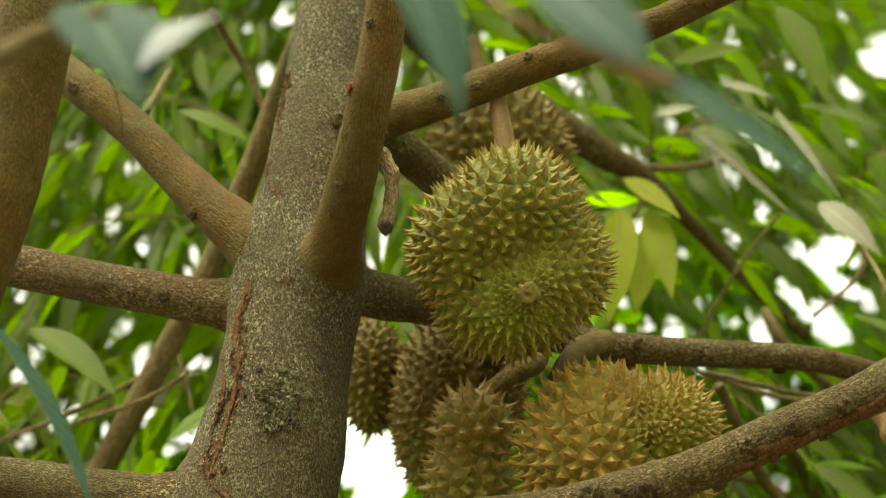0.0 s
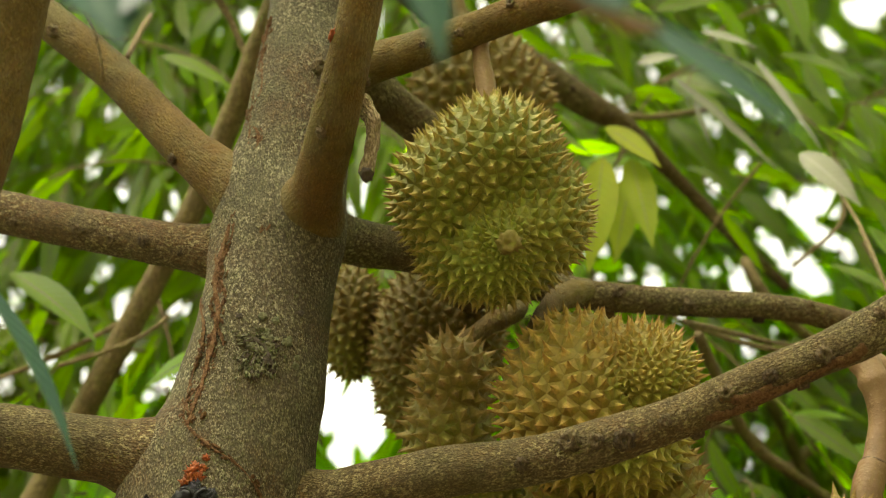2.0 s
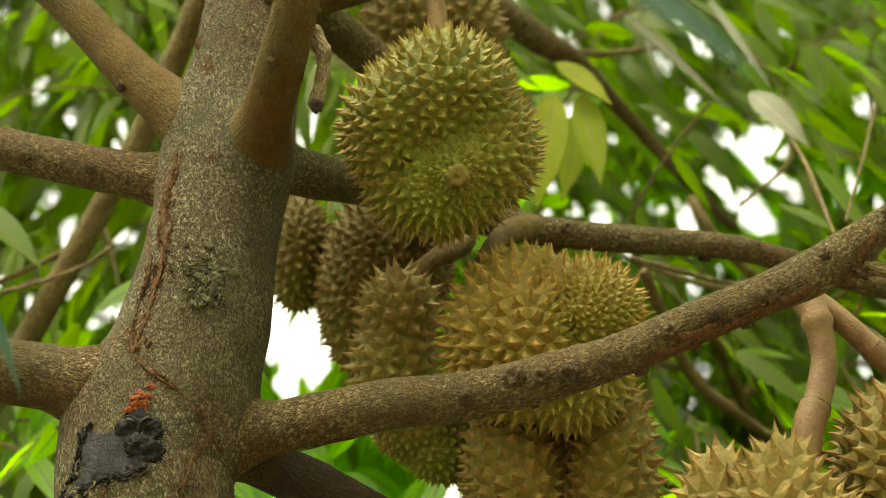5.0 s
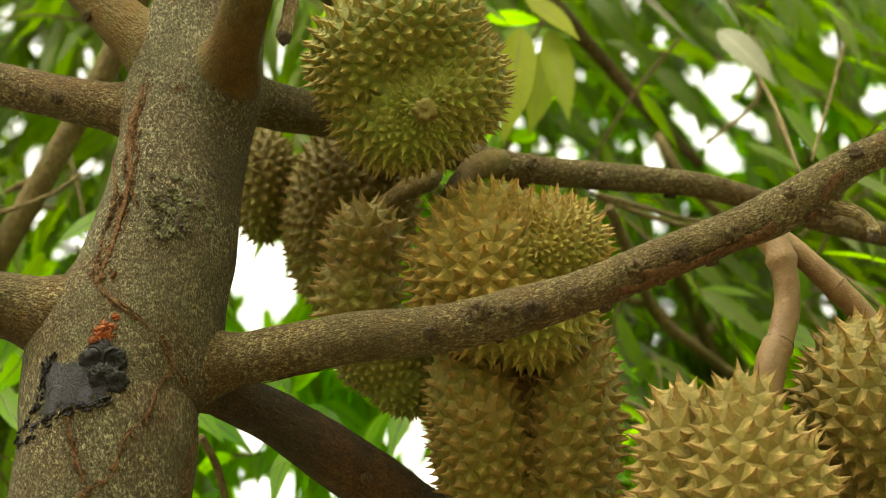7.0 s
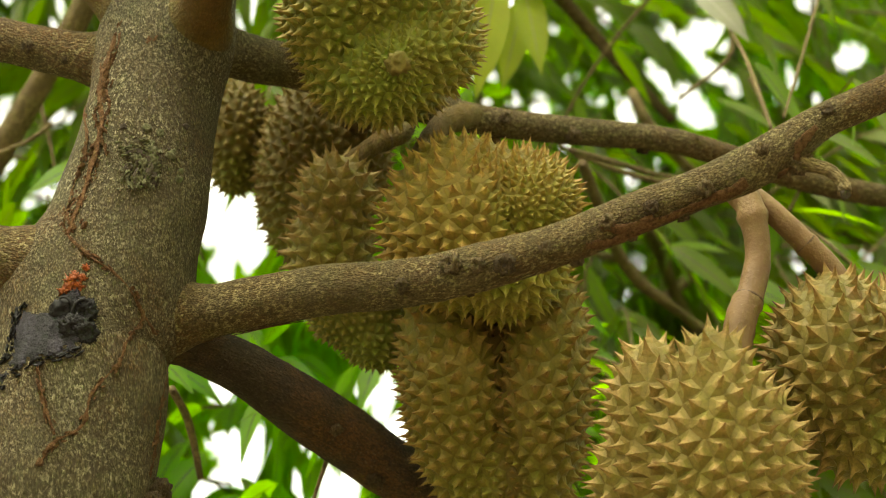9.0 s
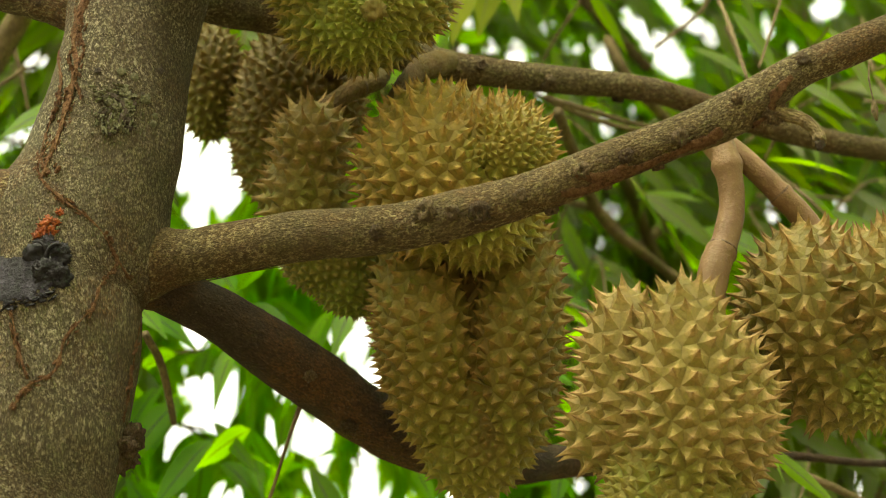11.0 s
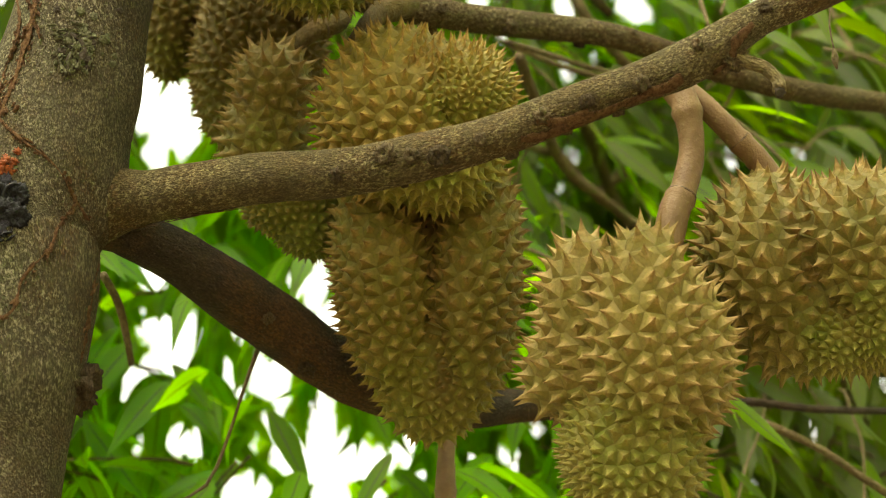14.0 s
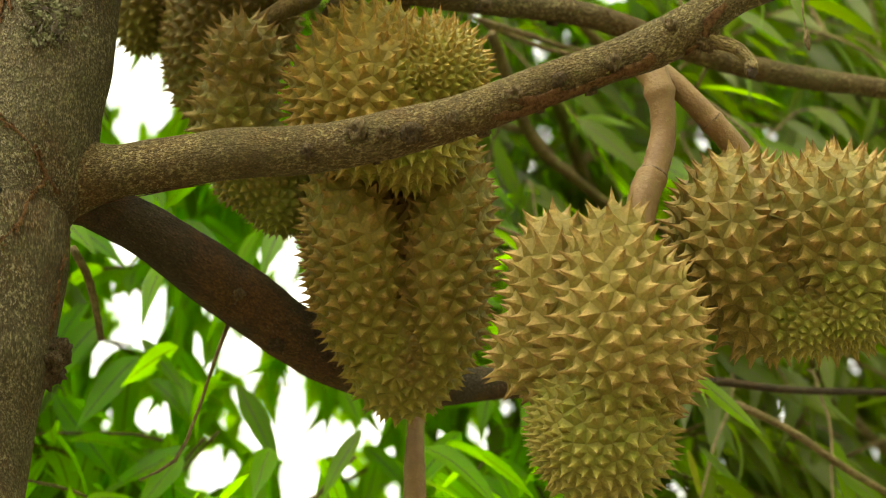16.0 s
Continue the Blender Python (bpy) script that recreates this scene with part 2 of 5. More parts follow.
# ---- builders ----
def mesh_object(name, bm, material, smooth=True):
    me = bpy.data.meshes.new(name)
    bm.normal_update()
    bm.to_mesh(me)
    bm.free()
    me.materials.append(material)
    if smooth:
        me.polygons.foreach_set("use_smooth", [True] * len(me.polygons))
    return new(name, me)


def part(name, bm, material, parent, label="", smooth=True):
    ob = mesh_object(name, bm, material, smooth)
    ob.parent = parent
    ob.matrix_parent_inverse = parent.matrix_basis.inverted()
    return tagged(ob, label)


def thing(name, place, label, category, group=""):
    ob = new(name)
    ob.empty_display_size = 0.05
    ob.matrix_basis = Matrix.Translation(place)
    return tagged(ob, label, category, group)


def spline(points, step):
    """Catmull-Rom through (x, y, z, r), sampled about every step metres."""
    q = [np.array(p, float) for p in points]
    q = [2 * q[0] - q[1]] + q + [2 * q[-1] - q[-2]]
    out = []
    for i in range(1, len(q) - 2):
        n = max(2, int(np.linalg.norm((q[i + 1] - q[i])[:3]) / step))
        for j in range(n):
            t = j / n
            out.append(0.5 * (2 * q[i] + (q[i + 1] - q[i - 1]) * t + (2 * q[i - 1] - 5 * q[i] + 4 * q[i + 1] - q[i + 2]) * t * t
                              + (3 * q[i] - q[i - 1] - 3 * q[i + 1] + q[i + 2]) * t ** 3))
    return out + [q[-2]]


def tube(points, step=0.012, sides=28, rough=0.05, scale=14.0, rings=(), bm=None):
    """A round stem with an uneven skin, closed at both ends. rings: swellings (share of the length, width, height)."""
    bm = bm or bmesh.new()
    way = spline(points, step)
    side = None
    loops = []
    grain = bm.verts.layers.float_vector.get("grain") or bm.verts.layers.float_vector.new("grain")
    gone = 0.0
    for i, p in enumerate(way):
        if i:
            gone += float(np.linalg.norm((p - way[i - 1])[:3]))
        d = Vector((way[min(i + 1, len(way) - 1)] - way[max(i - 1, 0)])[:3]).normalized()
        side = (d.orthogonal() if side is None else side - d * side.dot(d)).normalized()
        up = d.cross(side)
        share = i / (len(way) - 1)
        swell = 1 + sum(h * math.exp(-((share - a) / w) ** 2) for a, w, h in rings)
        loop = []
        for j in range(sides):
            a = 2 * math.pi * j / sides
            n = side * math.cos(a) + up * math.sin(a)
            c = Vector(p[:3]) + n * p[3]
            k = 1 + rough * (noise.noise(c * scale) + 0.6 * noise.noise(c * scale * 3.1) + 0.35 * noise.noise(c * scale * 8.0))
            v = bm.verts.new(Vector(p[:3]) + n * (p[3] * k * swell))
            v[grain] = (p[3] * math.cos(a + 2.0 * gone), p[3] * math.sin(a + 2.0 * gone), gone + 3.7 * points[0][0])
            loop.append(v)
        loops.append(loop)
    for a, b in zip(loops, loops[1:]):
        for j in range(sides):
            bm.faces.new((a[j], a[(j + 1) % sides], b[(j + 1) % sides], b[j]))
    bm.faces.new(loops[0][::-1])
    bm.faces.new(loops[-1])
    return bm


def axis(points):
    """The centre line of a stem as an array of places and radii."""
    return np.array(spline(points, 0.008))


def fillet(bm, other, soft=0.05):
    """Swells a stem where it nears another, so that the two flow into each other."""
    co = np.array([v.co[:] for v in bm.verts])
    gap = np.full(len(co), 9.0)
    for lo in range(0, len(co), 4000):
        d = np.linalg.norm(co[lo:lo + 4000, None, :] - other[None, :, :3], axis=2) - other[None, :, 3]
        gap[lo:lo + 4000] = d.min(axis=1)
    bm.normal_update()
    for v, g in zip(bm.verts, gap):
        if -soft < g < soft:
            v.co += v.normal * ((soft - abs(g)) ** 2 / (4 * soft))
    return bm


def knot(place, normal, size, material, owner, name="knot", flat=0.55, seed=0, ragged=0.12):
    """A rough wart with a sunken middle."""
    bm = bmesh.new()
    bmesh.ops.create_icosphere(bm, subdivisions=3 if size < 0.012 else 5, radius=1)
    z = Vector(normal)
    m = Matrix.Translation(place) @ z.to_track_quat("Z", "Y").to_matrix().to_4x4()
    for v in bm.verts:
        c = v.co.copy()
        r = math.hypot(c.x, c.y)
        k = 1 + 0.35 * noise.noise(c * 2.2 + Vector((seed * 7.1, 0, 0))) + 0.25 * noise.noise(c * 5 + Vector((0, seed * 3.3, 0))) + ragged * noise.noise(c * 11 + Vector((seed, 0, 0)))
        high = flat * c.z * k
        if c.z > 0:
            high -= flat * 0.9 * max(0.0, 1 - r / 0.55)
        v.co = m @ (Vector((c.x * k, c.y * k, high)) * size)
    return part(name, bm, material, owner)


# ---- ground ----
# never in view; kept pale to throw fill light onto the undersides
bm = bmesh.new()
bmesh.ops.create_grid(bm, x_segments=60, y_segments=60, size=400)
for v in bm.verts:
    v.co.z = 0.05 * noise.noise(v.co * 0.3)
tagged(mesh_object("ground", bm, SOIL), "unseen orchard soil with leaf litter, paled to bounce light up", "ground", kind="structure")

# ---- the tree ----
tree = thing("durian_tree", (-0.52, 1.84, 0), "durian tree with grey-brown flecked trunk and spreading limbs", "tree")
TRUNK = [(-0.036, 1.504, 3.813, 0.048), (-0.072, 1.54, 3.548, 0.052), (-0.09, 1.557, 3.412, 0.055), (-0.117, 1.583, 3.249, 0.057), (-0.149, 1.618, 3.067, 0.062), (-0.171, 1.645, 2.971, 0.067), (-0.206, 1.679, 2.814, 0.08), (-0.251, 1.704, 2.699, 0.089), (-0.25, 1.71, 2.644, 0.088), (-0.263, 1.727, 2.559, 0.088), (-0.292, 1.766, 2.41, 0.088), (-0.36, 1.79, 1.9, 0.095), (-0.43, 1.82, 1.0, 0.11), (-0.5, 1.84, 0.25, 0.13), (-0.52, 1.84, -0.1, 0.19)]


BOUGHS = [
    ("limb", BARK_WARM, "brown limb rising steeply from the trunk", [(-0.155, 1.672, 2.96, 0.021), (-0.139, 1.645, 3.011, 0.026), (-0.12, 1.586, 3.019, 0.028), (-0.103, 1.513, 3.011, 0.026), (-0.083, 1.437, 3.008, 0.024), (-0.061, 1.371, 3.032, 0.022), (-0.044, 1.327, 3.072, 0.021), (-0.027, 1.281, 3.118, 0.021), (0.005, 1.189, 3.21, 0.017)]),
    ("limb", BARK_WARM, "brown limb slanting up out of the trunk", [(-0.161, 1.626, 3.038, 0.028), (-0.203, 1.616, 3.079, 0.028), (-0.239, 1.606, 3.119, 0.027), (-0.281, 1.605, 3.178, 0.025), (-0.341, 1.599, 3.265, 0.023), (-0.41, 1.596, 3.347, 0.023), (-0.486, 1.604, 3.445, 0.021), (-0.649, 1.634, 3.664, 0.018)]),
    ("limb", BARK_WARM, "thick brown limb standing before the tree", [(-0.334, 1.136, 3.118, 0.037), (-0.347, 1.181, 3.058, 0.036), (-0.36, 1.219, 2.978, 0.035), (-0.378, 1.256, 2.907, 0.032), (-0.404, 1.297, 2.829, 0.03), (-0.457, 1.373, 2.767, 0.031), (-0.563, 1.547, 2.752, 0.03)]),
    ("limb", BARK_LIMB, "level grey-brown limb with dark scars", [(-0.167, 1.645, 3.014, 0.028), (-0.217, 1.654, 3.03, 0.028), (-0.258, 1.653, 3.04, 0.026), (-0.338, 1.66, 3.072, 0.024), (-0.423, 1.667, 3.108, 0.024), (-0.491, 1.675, 3.141, 0.025), (-0.592, 1.692, 3.194, 0.022), (-0.802, 1.72, 3.3, 0.017)]),
    ("limb", BARK_LIMB, "low brown limb leaving the trunk", [(-0.227, 1.687, 2.752, 0.031), (-0.277, 1.672, 2.768, 0.033), (-0.324, 1.658, 2.777, 0.033), (-0.382, 1.646, 2.785, 0.033), (-0.455, 1.634, 2.798, 0.032), (-0.548, 1.613, 2.807, 0.03), (-0.692, 1.57, 2.83, 0.023)]),
    ("limb", BARK_LIMB, "long thin limb running behind the fruit", [(-0.152, 1.627, 3.034, 0.025), (-0.113, 1.679, 3.066, 0.026), (-0.071, 1.712, 3.077, 0.027), (-0.021, 1.736, 3.081, 0.024), (0.068, 1.775, 3.072, 0.021), (0.184, 1.816, 3.061, 0.018), (0.301, 1.863, 3.075, 0.017), (0.406, 1.9, 3.087, 0.016), (0.485, 1.947, 3.1, 0.015), (0.598, 1.991, 3.085, 0.015), (0.717, 2.032, 3.081, 0.015), (0.854, 2.073, 3.087, 0.013), (1.13, 2.138, 3.071, 0.009)]),
    ("limb", BARK_WARM, "brown limb that carries the upper fruit", [(-0.119, 1.589, 3.223, 0.022), (-0.053, 1.555, 3.203, 0.023), (-0.001, 1.532, 3.195, 0.021), (0.069, 1.517, 3.206, 0.019), (0.127, 1.503, 3.216, 0.019), (0.177, 1.491, 3.219, 0.018), (0.25, 1.457, 3.213, 0.016), (0.318, 1.433, 3.223, 0.015), (0.414, 1.348, 3.183, 0.012)]),
    ("limb", BARK_LIMB, "shaded limb running back from the trunk", [(-0.1, 1.627, 3.321, 0.027), (-0.034, 1.737, 3.327, 0.025), (0.011, 1.798, 3.324, 0.025), (0.063, 1.864, 3.301, 0.023), (0.15, 1.994, 3.26, 0.019), (0.193, 2.056, 3.249, 0.016)]),
    ("limb", BARK_LIMB, "thin shaded limb among the leaves", [(-0.087, 1.673, 3.635, 0.024), (-0.008, 1.849, 3.667, 0.024), (0.074, 1.965, 3.69, 0.024), (0.138, 2.035, 3.702, 0.025), (0.204, 2.106, 3.706, 0.024), (0.262, 2.156, 3.695, 0.021), (0.314, 2.204, 3.694, 0.016), (0.403, 2.326, 3.678, 0.011), (0.477, 2.395, 3.623, 0.01), (0.56, 2.465, 3.563, 0.008)]),
    ("limb", BARK_LIMB, "long front limb with knots and fruit stalks", [(-0.244, 1.713, 2.71, 0.023), (-0.193, 1.718, 2.726, 0.026), (-0.152, 1.705, 2.727, 0.027), (-0.116, 1.685, 2.721, 0.026), (-0.081, 1.661, 2.712, 0.026), (-0.002, 1.622, 2.698, 0.025), (0.075, 1.596, 2.684, 0.024), (0.15, 1.563, 2.677, 0.023), (0.215, 1.549, 2.686, 0.021), (0.281, 1.534, 2.703, 0.021), (0.352, 1.518, 2.722, 0.02), (0.402, 1.51, 2.737, 0.022), (0.436, 1.501, 2.752, 0.021), (0.481, 1.485, 2.774, 0.017), (0.53, 1.472, 2.789, 0.017), (0.658, 1.435, 2.825, 0.015)]),
    ("limb", BARK_DARK, "dark brown limb running down and back", [(-0.225, 1.7, 2.722, 0.02), (-0.172, 1.723, 2.72, 0.021), (-0.129, 1.757, 2.721, 0.025), (-0.084, 1.793, 2.714, 0.029), (-0.039, 1.832, 2.699, 0.032), (0.008, 1.882, 2.688, 0.034), (0.063, 1.935, 2.67, 0.033), (0.114, 1.975, 2.654, 0.03), (0.207, 2.033, 2.653, 0.026), (0.292, 2.085, 2.678, 0.02), (0.431, 2.139, 2.701, 0.011), (0.585, 2.193, 2.728, 0.006), (0.71, 2.25, 2.741, 0.005), (0.88, 2.307, 2.76, 0.004)]),
    ("limb", BARK_YOUNG, "slender limb rising behind the trunk", [(-0.151, 1.697, 3.516, 0.018), (-0.193, 1.815, 3.541, 0.018), (-0.231, 1.883, 3.508, 0.017), (-0.268, 1.949, 3.481, 0.017), (-0.32, 2.023, 3.419, 0.017), (-0.38, 2.095, 3.365, 0.017), (-0.445, 2.168, 3.301, 0.018), (-0.506, 2.24, 3.245, 0.018), (-0.579, 2.317, 3.163, 0.02)]),
]
core = axis(TRUNK)
trunk = tube(TRUNK, 0.009, 72, 0.04, 9.0)
for name, material, label, way in BOUGHS:
    if material is not BARK_DARK:
        fillet(trunk, axis(way), 0.045)
for _ in range(5):
    bmesh.ops.smooth_vert(trunk, verts=trunk.verts, factor=0.5, use_axis_x=True, use_axis_y=True, use_axis_z=True)
BARK_SKIN = BVHTree.FromBMesh(trunk)
part("trunk", trunk, BARK_TRUNK, tree, "grey-brown trunk with pale flecks and mossy patches")
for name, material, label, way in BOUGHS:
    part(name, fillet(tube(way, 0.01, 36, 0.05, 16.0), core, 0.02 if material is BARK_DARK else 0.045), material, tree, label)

TWIGS = [
    [(-0.278, 1.74, 3.626, 0.005), (-0.263, 1.8, 3.628, 0.005), (-0.242, 1.84, 3.607, 0.005), (-0.213, 1.879, 3.528, 0.004)],
    [(0.577, 2.195, 2.717, 0.006), (0.681, 2.23, 2.682, 0.005), (0.773, 2.277, 2.638, 0.005), (0.861, 2.34, 2.617, 0.004)],
    [(0.283, 2.199, 3.723, 0.006), (0.367, 2.303, 3.804, 0.006), (0.478, 2.404, 3.907, 0.005)],
    [(-0.184, 1.987, 2.818, 0.005), (-0.169, 2.048, 2.808, 0.005), (-0.16, 2.116, 2.769, 0.004)],
    [(-0.007, 1.91, 2.673, 0.003), (-0.024, 1.933, 2.637, 0.002), (-0.046, 1.961, 2.583, 0.002), (-0.069, 1.984, 2.544, 0.002), (-0.108, 1.99, 2.525, 0.001)],
    [(-0.629, 2.18, 3.281, 0.003), (-0.551, 2.172, 3.304, 0.004), (-0.457, 2.16, 3.341, 0.004), (-0.385, 2.149, 3.384, 0.005)],
    [(0.588, 1.575, 2.863, 0.001), (0.584, 1.582, 2.839, 0.001), (0.586, 1.589, 2.818, 0.001), (0.586, 1.592, 2.806, 0.004), (0.587, 1.596, 2.795, 0.001)],
    [(-0.398, 1.494, 3.41, 0.002), (-0.373, 1.515, 3.313, 0.002), (-0.353, 1.537, 3.268, 0.002), (-0.347, 1.561, 3.219, 0.002)],
    [(-0.365, 1.773, 3.476, 0.004), (-0.356, 1.814, 3.572, 0.005), (-0.354, 1.86, 3.648, 0.004)],
    [(0.334, 2.024, 3.148, 0.007), (0.421, 2.308, 3.184, 0.009), (0.494, 2.422, 3.191, 0.008), (0.579, 2.534, 3.202, 0.007), (0.698, 2.646, 3.217, 0.004)],
    [(0.529, 2.259, 3.439, 0.003), (0.618, 2.247, 3.518, 0.003), (0.602, 2.229, 3.612, 0.002)],
    [(0.544, 1.874, 3.072, 0.002), (0.555, 1.953, 3.238, 0.003), (0.567, 2.042, 3.373, 0.002)],
    [(0.575, 1.921, 3.127, 0.002), (0.623, 1.955, 3.245, 0.002), (0.693, 2.038, 3.425, 0.002)],
    [(-0.385, 2.146, 3.397, 0.004), (-0.37, 2.159, 3.335, 0.003), (-0.357, 2.173, 3.266, 0.002)],
    [(0.816, 2.576, 3.031, 0.009), (0.877, 2.642, 2.987, 0.009), (0.929, 2.708, 2.941, 0.008), (1.034, 2.78, 2.865, 0.007)],
    [(0.483, 2.488, 3.425, 0.008), (0.533, 2.605, 3.41, 0.009), (0.575, 2.72, 3.398, 0.009), (0.624, 2.79, 3.33, 0.008)],
    [(0.603, 2.715, 3.434, 0.01), (0.547, 2.72, 3.395, 0.009), (0.491, 2.658, 3.422, 0.008), (0.429, 2.603, 3.409, 0.006)],
    [(0.351, 2.17, 3.279, 0.004), (0.421, 2.228, 3.287, 0.004), (0.495, 2.284, 3.307, 0.004), (0.566, 2.335, 3.348, 0.003)],
    [(0.479, 2.353, 3.537, 0.008), (0.5, 2.365, 3.48, 0.009), (0.549, 2.427, 3.461, 0.009), (0.601, 2.487, 3.45, 0.007)],
    [(0.639, 2.256, 3.473, 0.004), (0.652, 2.266, 3.427, 0.004), (0.658, 2.274, 3.386, 0.003)],
    [(0.915, 2.394, 3.412, 0.004), (0.908, 2.43, 3.519, 0.004), (0.922, 2.464, 3.651, 0.004)],
    [(-0.496, 2.072, 3.219, 0.003), (-0.436, 2.067, 3.232, 0.003), (-0.383, 2.061, 3.25, 0.003), (-0.349, 2.054, 3.274, 0.003)],
    [(0.183, 2.163, 3.297, 0.004), (0.272, 2.172, 3.264, 0.004), (0.375, 2.233, 3.26, 0.004)],
    [(0.313, 1.969, 3.128, 0.004), (0.392, 2.076, 3.185, 0.004), (0.477, 2.182, 3.24, 0.003), (0.608, 2.29, 3.297, 0.003)],
]
for way in TWIGS:
    part("twig", tube(way, 0.02, 10, 0.1, 40.0), BARK_YOUNG, tree)

# a dead hollow stub and a cut twig
stub = part("dead_stub", tube([(-0.065, 1.434, 3.038, 0.01), (-0.053, 1.448, 3.035, 0.009), (-0.046, 1.453, 3.016, 0.0075), (-0.047, 1.46, 2.994, 0.007), (-0.051, 1.465, 2.976, 0.007), (-0.055, 1.47, 2.962, 0.0085)], 0.003, 22, 0.3, 70.0), DEAD_WOOD, tree, "dry peeling hollow stub")
knot((-0.055, 1.465, 2.954), (-0.1, -0.6, -0.8), 0.007, CUT, tree, "hollow", 0.5)
knot((0.491, 1.497, 2.695), (0.2, -0.75, -0.6), 0.005, CUT, tree, "cut_face", 0.4)
cut = part("cut_twig", tube([(0.452, 1.504, 2.747, 0.009), (0.464, 1.502, 2.737, 0.007), (0.481, 1.5, 2.727, 0.007), (0.492, 1.5, 2.712, 0.006), (0.491, 1.498, 2.698, 0.007)], 0.004, 18, 0.1, 60.0), BARK_YOUNG, tree, "short cut twig")


# ---- fruit ----
class Husk:
    """A lobed fruit body. Its frame has x level, y up and z towards the clearing; a lobe is an ellipsoid (centre, half sizes, tilt)
    that holds the frame's origin, a bump is (way, height, angle)."""

    def __init__(self, lobes, bumps):
        self.lobes, self.bumps = lobes, [(np.array(w) / np.linalg.norm(w), h, a) for w, h, a in bumps]

    def reach(self, d):
        total = 0.0
        for x, y, z, rx, ry, rz, tilt in self.lobes:
            c, s = math.cos(radians(tilt)), math.sin(radians(tilt))
            r = np.array((rx, ry, rz))
            u = np.stack((d[:, 0] * c + d[:, 1] * s, d[:, 1] * c - d[:, 0] * s, d[:, 2]), 1) / r
            w = np.array((-x * c - y * s, x * s - y * c, -z)) / r
            a, b, k = (u * u).sum(1), u @ w, w @ w - 1
            total = total + ((-b + np.sqrt(np.maximum(b * b - a * k, 0))) / a) ** 40
        out = total ** (1 / 40)
        for way, high, wide in self.bumps:
            out = out + high * np.exp(-(np.arccos(np.clip(d @ way, -1, 1)) / wide) ** 2)
        return out

    def at(self, d):
        d = d / np.linalg.norm(d, axis=1)[:, None]
        return d * self.reach(d)[:, None]

    def normals(self, d, eps=0.05):
        d = d / np.linalg.norm(d, axis=1)[:, None]
        o = np.cross(d, np.where(np.abs(d[:, 2:]) < 0.9, (0.0, 0.0, 1.0), (1.0, 0.0, 0.0)))
        o /= np.linalg.norm(o, axis=1)[:, None]
        q = np.cross(d, o)
        n = np.cross(self.at(d + eps * o) - self.at(d - eps * o), self.at(d + eps * q) - self.at(d - eps * q))
        return n / np.linalg.norm(n, axis=1)[:, None]


def near_way(d, way):
    way = np.array(way) / np.linalg.norm(way)
    return np.arccos(np.clip(d @ way, -1, 1))


def scatter(husk, gap, fine, clefts, seed):
    """Spine seats spread over a husk so that each keeps its own distance, then evened out; finer round some ways."""
    rs = np.random.RandomState(seed)
    d = rs.normal(size=(9000, 3))
    d /= np.linalg.norm(d, axis=1)[:, None]
    p = husk.at(d)
    size = np.full(len(d), gap)
    for way, wide, share in fine:
        k = np.clip((near_way(d, way) / wide - 0.6) / 0.8, 0, 1)
        size *= share + (1 - share) * k * k * (3 - 2 * k)
    for way, wide in clefts:
        size *= 1 - 0.4 * np.exp(-(near_way(d, way) / wide) ** 2)
    size = np.maximum(size, 0.4 * gap)
    # a candidate stands for more skin where the husk reaches farther
    r = np.linalg.norm(p, axis=1)
    skin = r * r / np.maximum(0.3, (husk.normals(d) * d).sum(1))
    order = np.argsort(rs.rand(len(d)) ** (1 / (skin / size ** 2 / (skin / size ** 2).max())))[::-1]
    seats = np.zeros((0, 3))
    chosen = []
    for i in order:
        if not chosen or (((seats - p[i]) ** 2).sum(1) > (0.8 * size[i]) ** 2).all():
            chosen.append(i)
            seats = p[chosen]
    for _ in range(2):
        owner = ((p[:, None, :] - seats[None, :, :]) ** 2).sum(2).argmin(1)
        for j in range(len(seats)):
            mine = owner == j
            if mine.any():
                w = skin[mine] / size[mine]
                seats[j] = (p[mine] * w[:, None]).sum(0) / w.sum()
        seats = husk.at(seats)
    return seats, size[((p[:, None, :] - seats[None, :, :]) ** 2).sum(2).argmin(0)]


def cell(k, seats, n, size):
    """The plot of skin that belongs to one spine: corners in its tangent plane, bounded half way to each neighbour."""
    p = seats[k]
    e1 = np.cross(n, (0.31, 0.2, 0.93))
    e1 /= np.linalg.norm(e1)
    e2 = np.cross(n, e1)
    off = seats - p
    near = np.argsort((off ** 2).sum(1))[1:14]
    ring = [np.array(v) * size * 0.95 for v in ((-1, -1), (1, -1), (1, 1), (-1, 1))]
    for j in near:
        q = np.array((off[j] @ e1, off[j] @ e2))
        far = np.linalg.norm(q)
        if far < 0.2 * size:
            continue
        q, half = q / far, 0.5 * np.linalg.norm(off[j])
        cut = []
        for a, b in zip(ring, ring[1:] + ring[:1]):
            ga, gb = a @ q - half, b @ q - half
            if ga <= 0:
                cut.append(a)
            if (ga < 0) != (gb < 0) and ga != gb:
                cut.append(a + (b - a) * (ga / (ga - gb)))
        ring = cut
        if len(ring) < 3:
            break
    kept = [v for v, w in zip(ring, ring[1:] + ring[:1]) if np.linalg.norm(v - w) > 0.14 * size]
    if len(kept) < 3:
        kept = [np.array((math.cos(b), math.sin(b))) * 0.45 * size for b in (0.0, 1.3, 2.5, 3.8, 5.0)]
    return [p + v[0] * e1 + v[1] * e2 for v in kept]


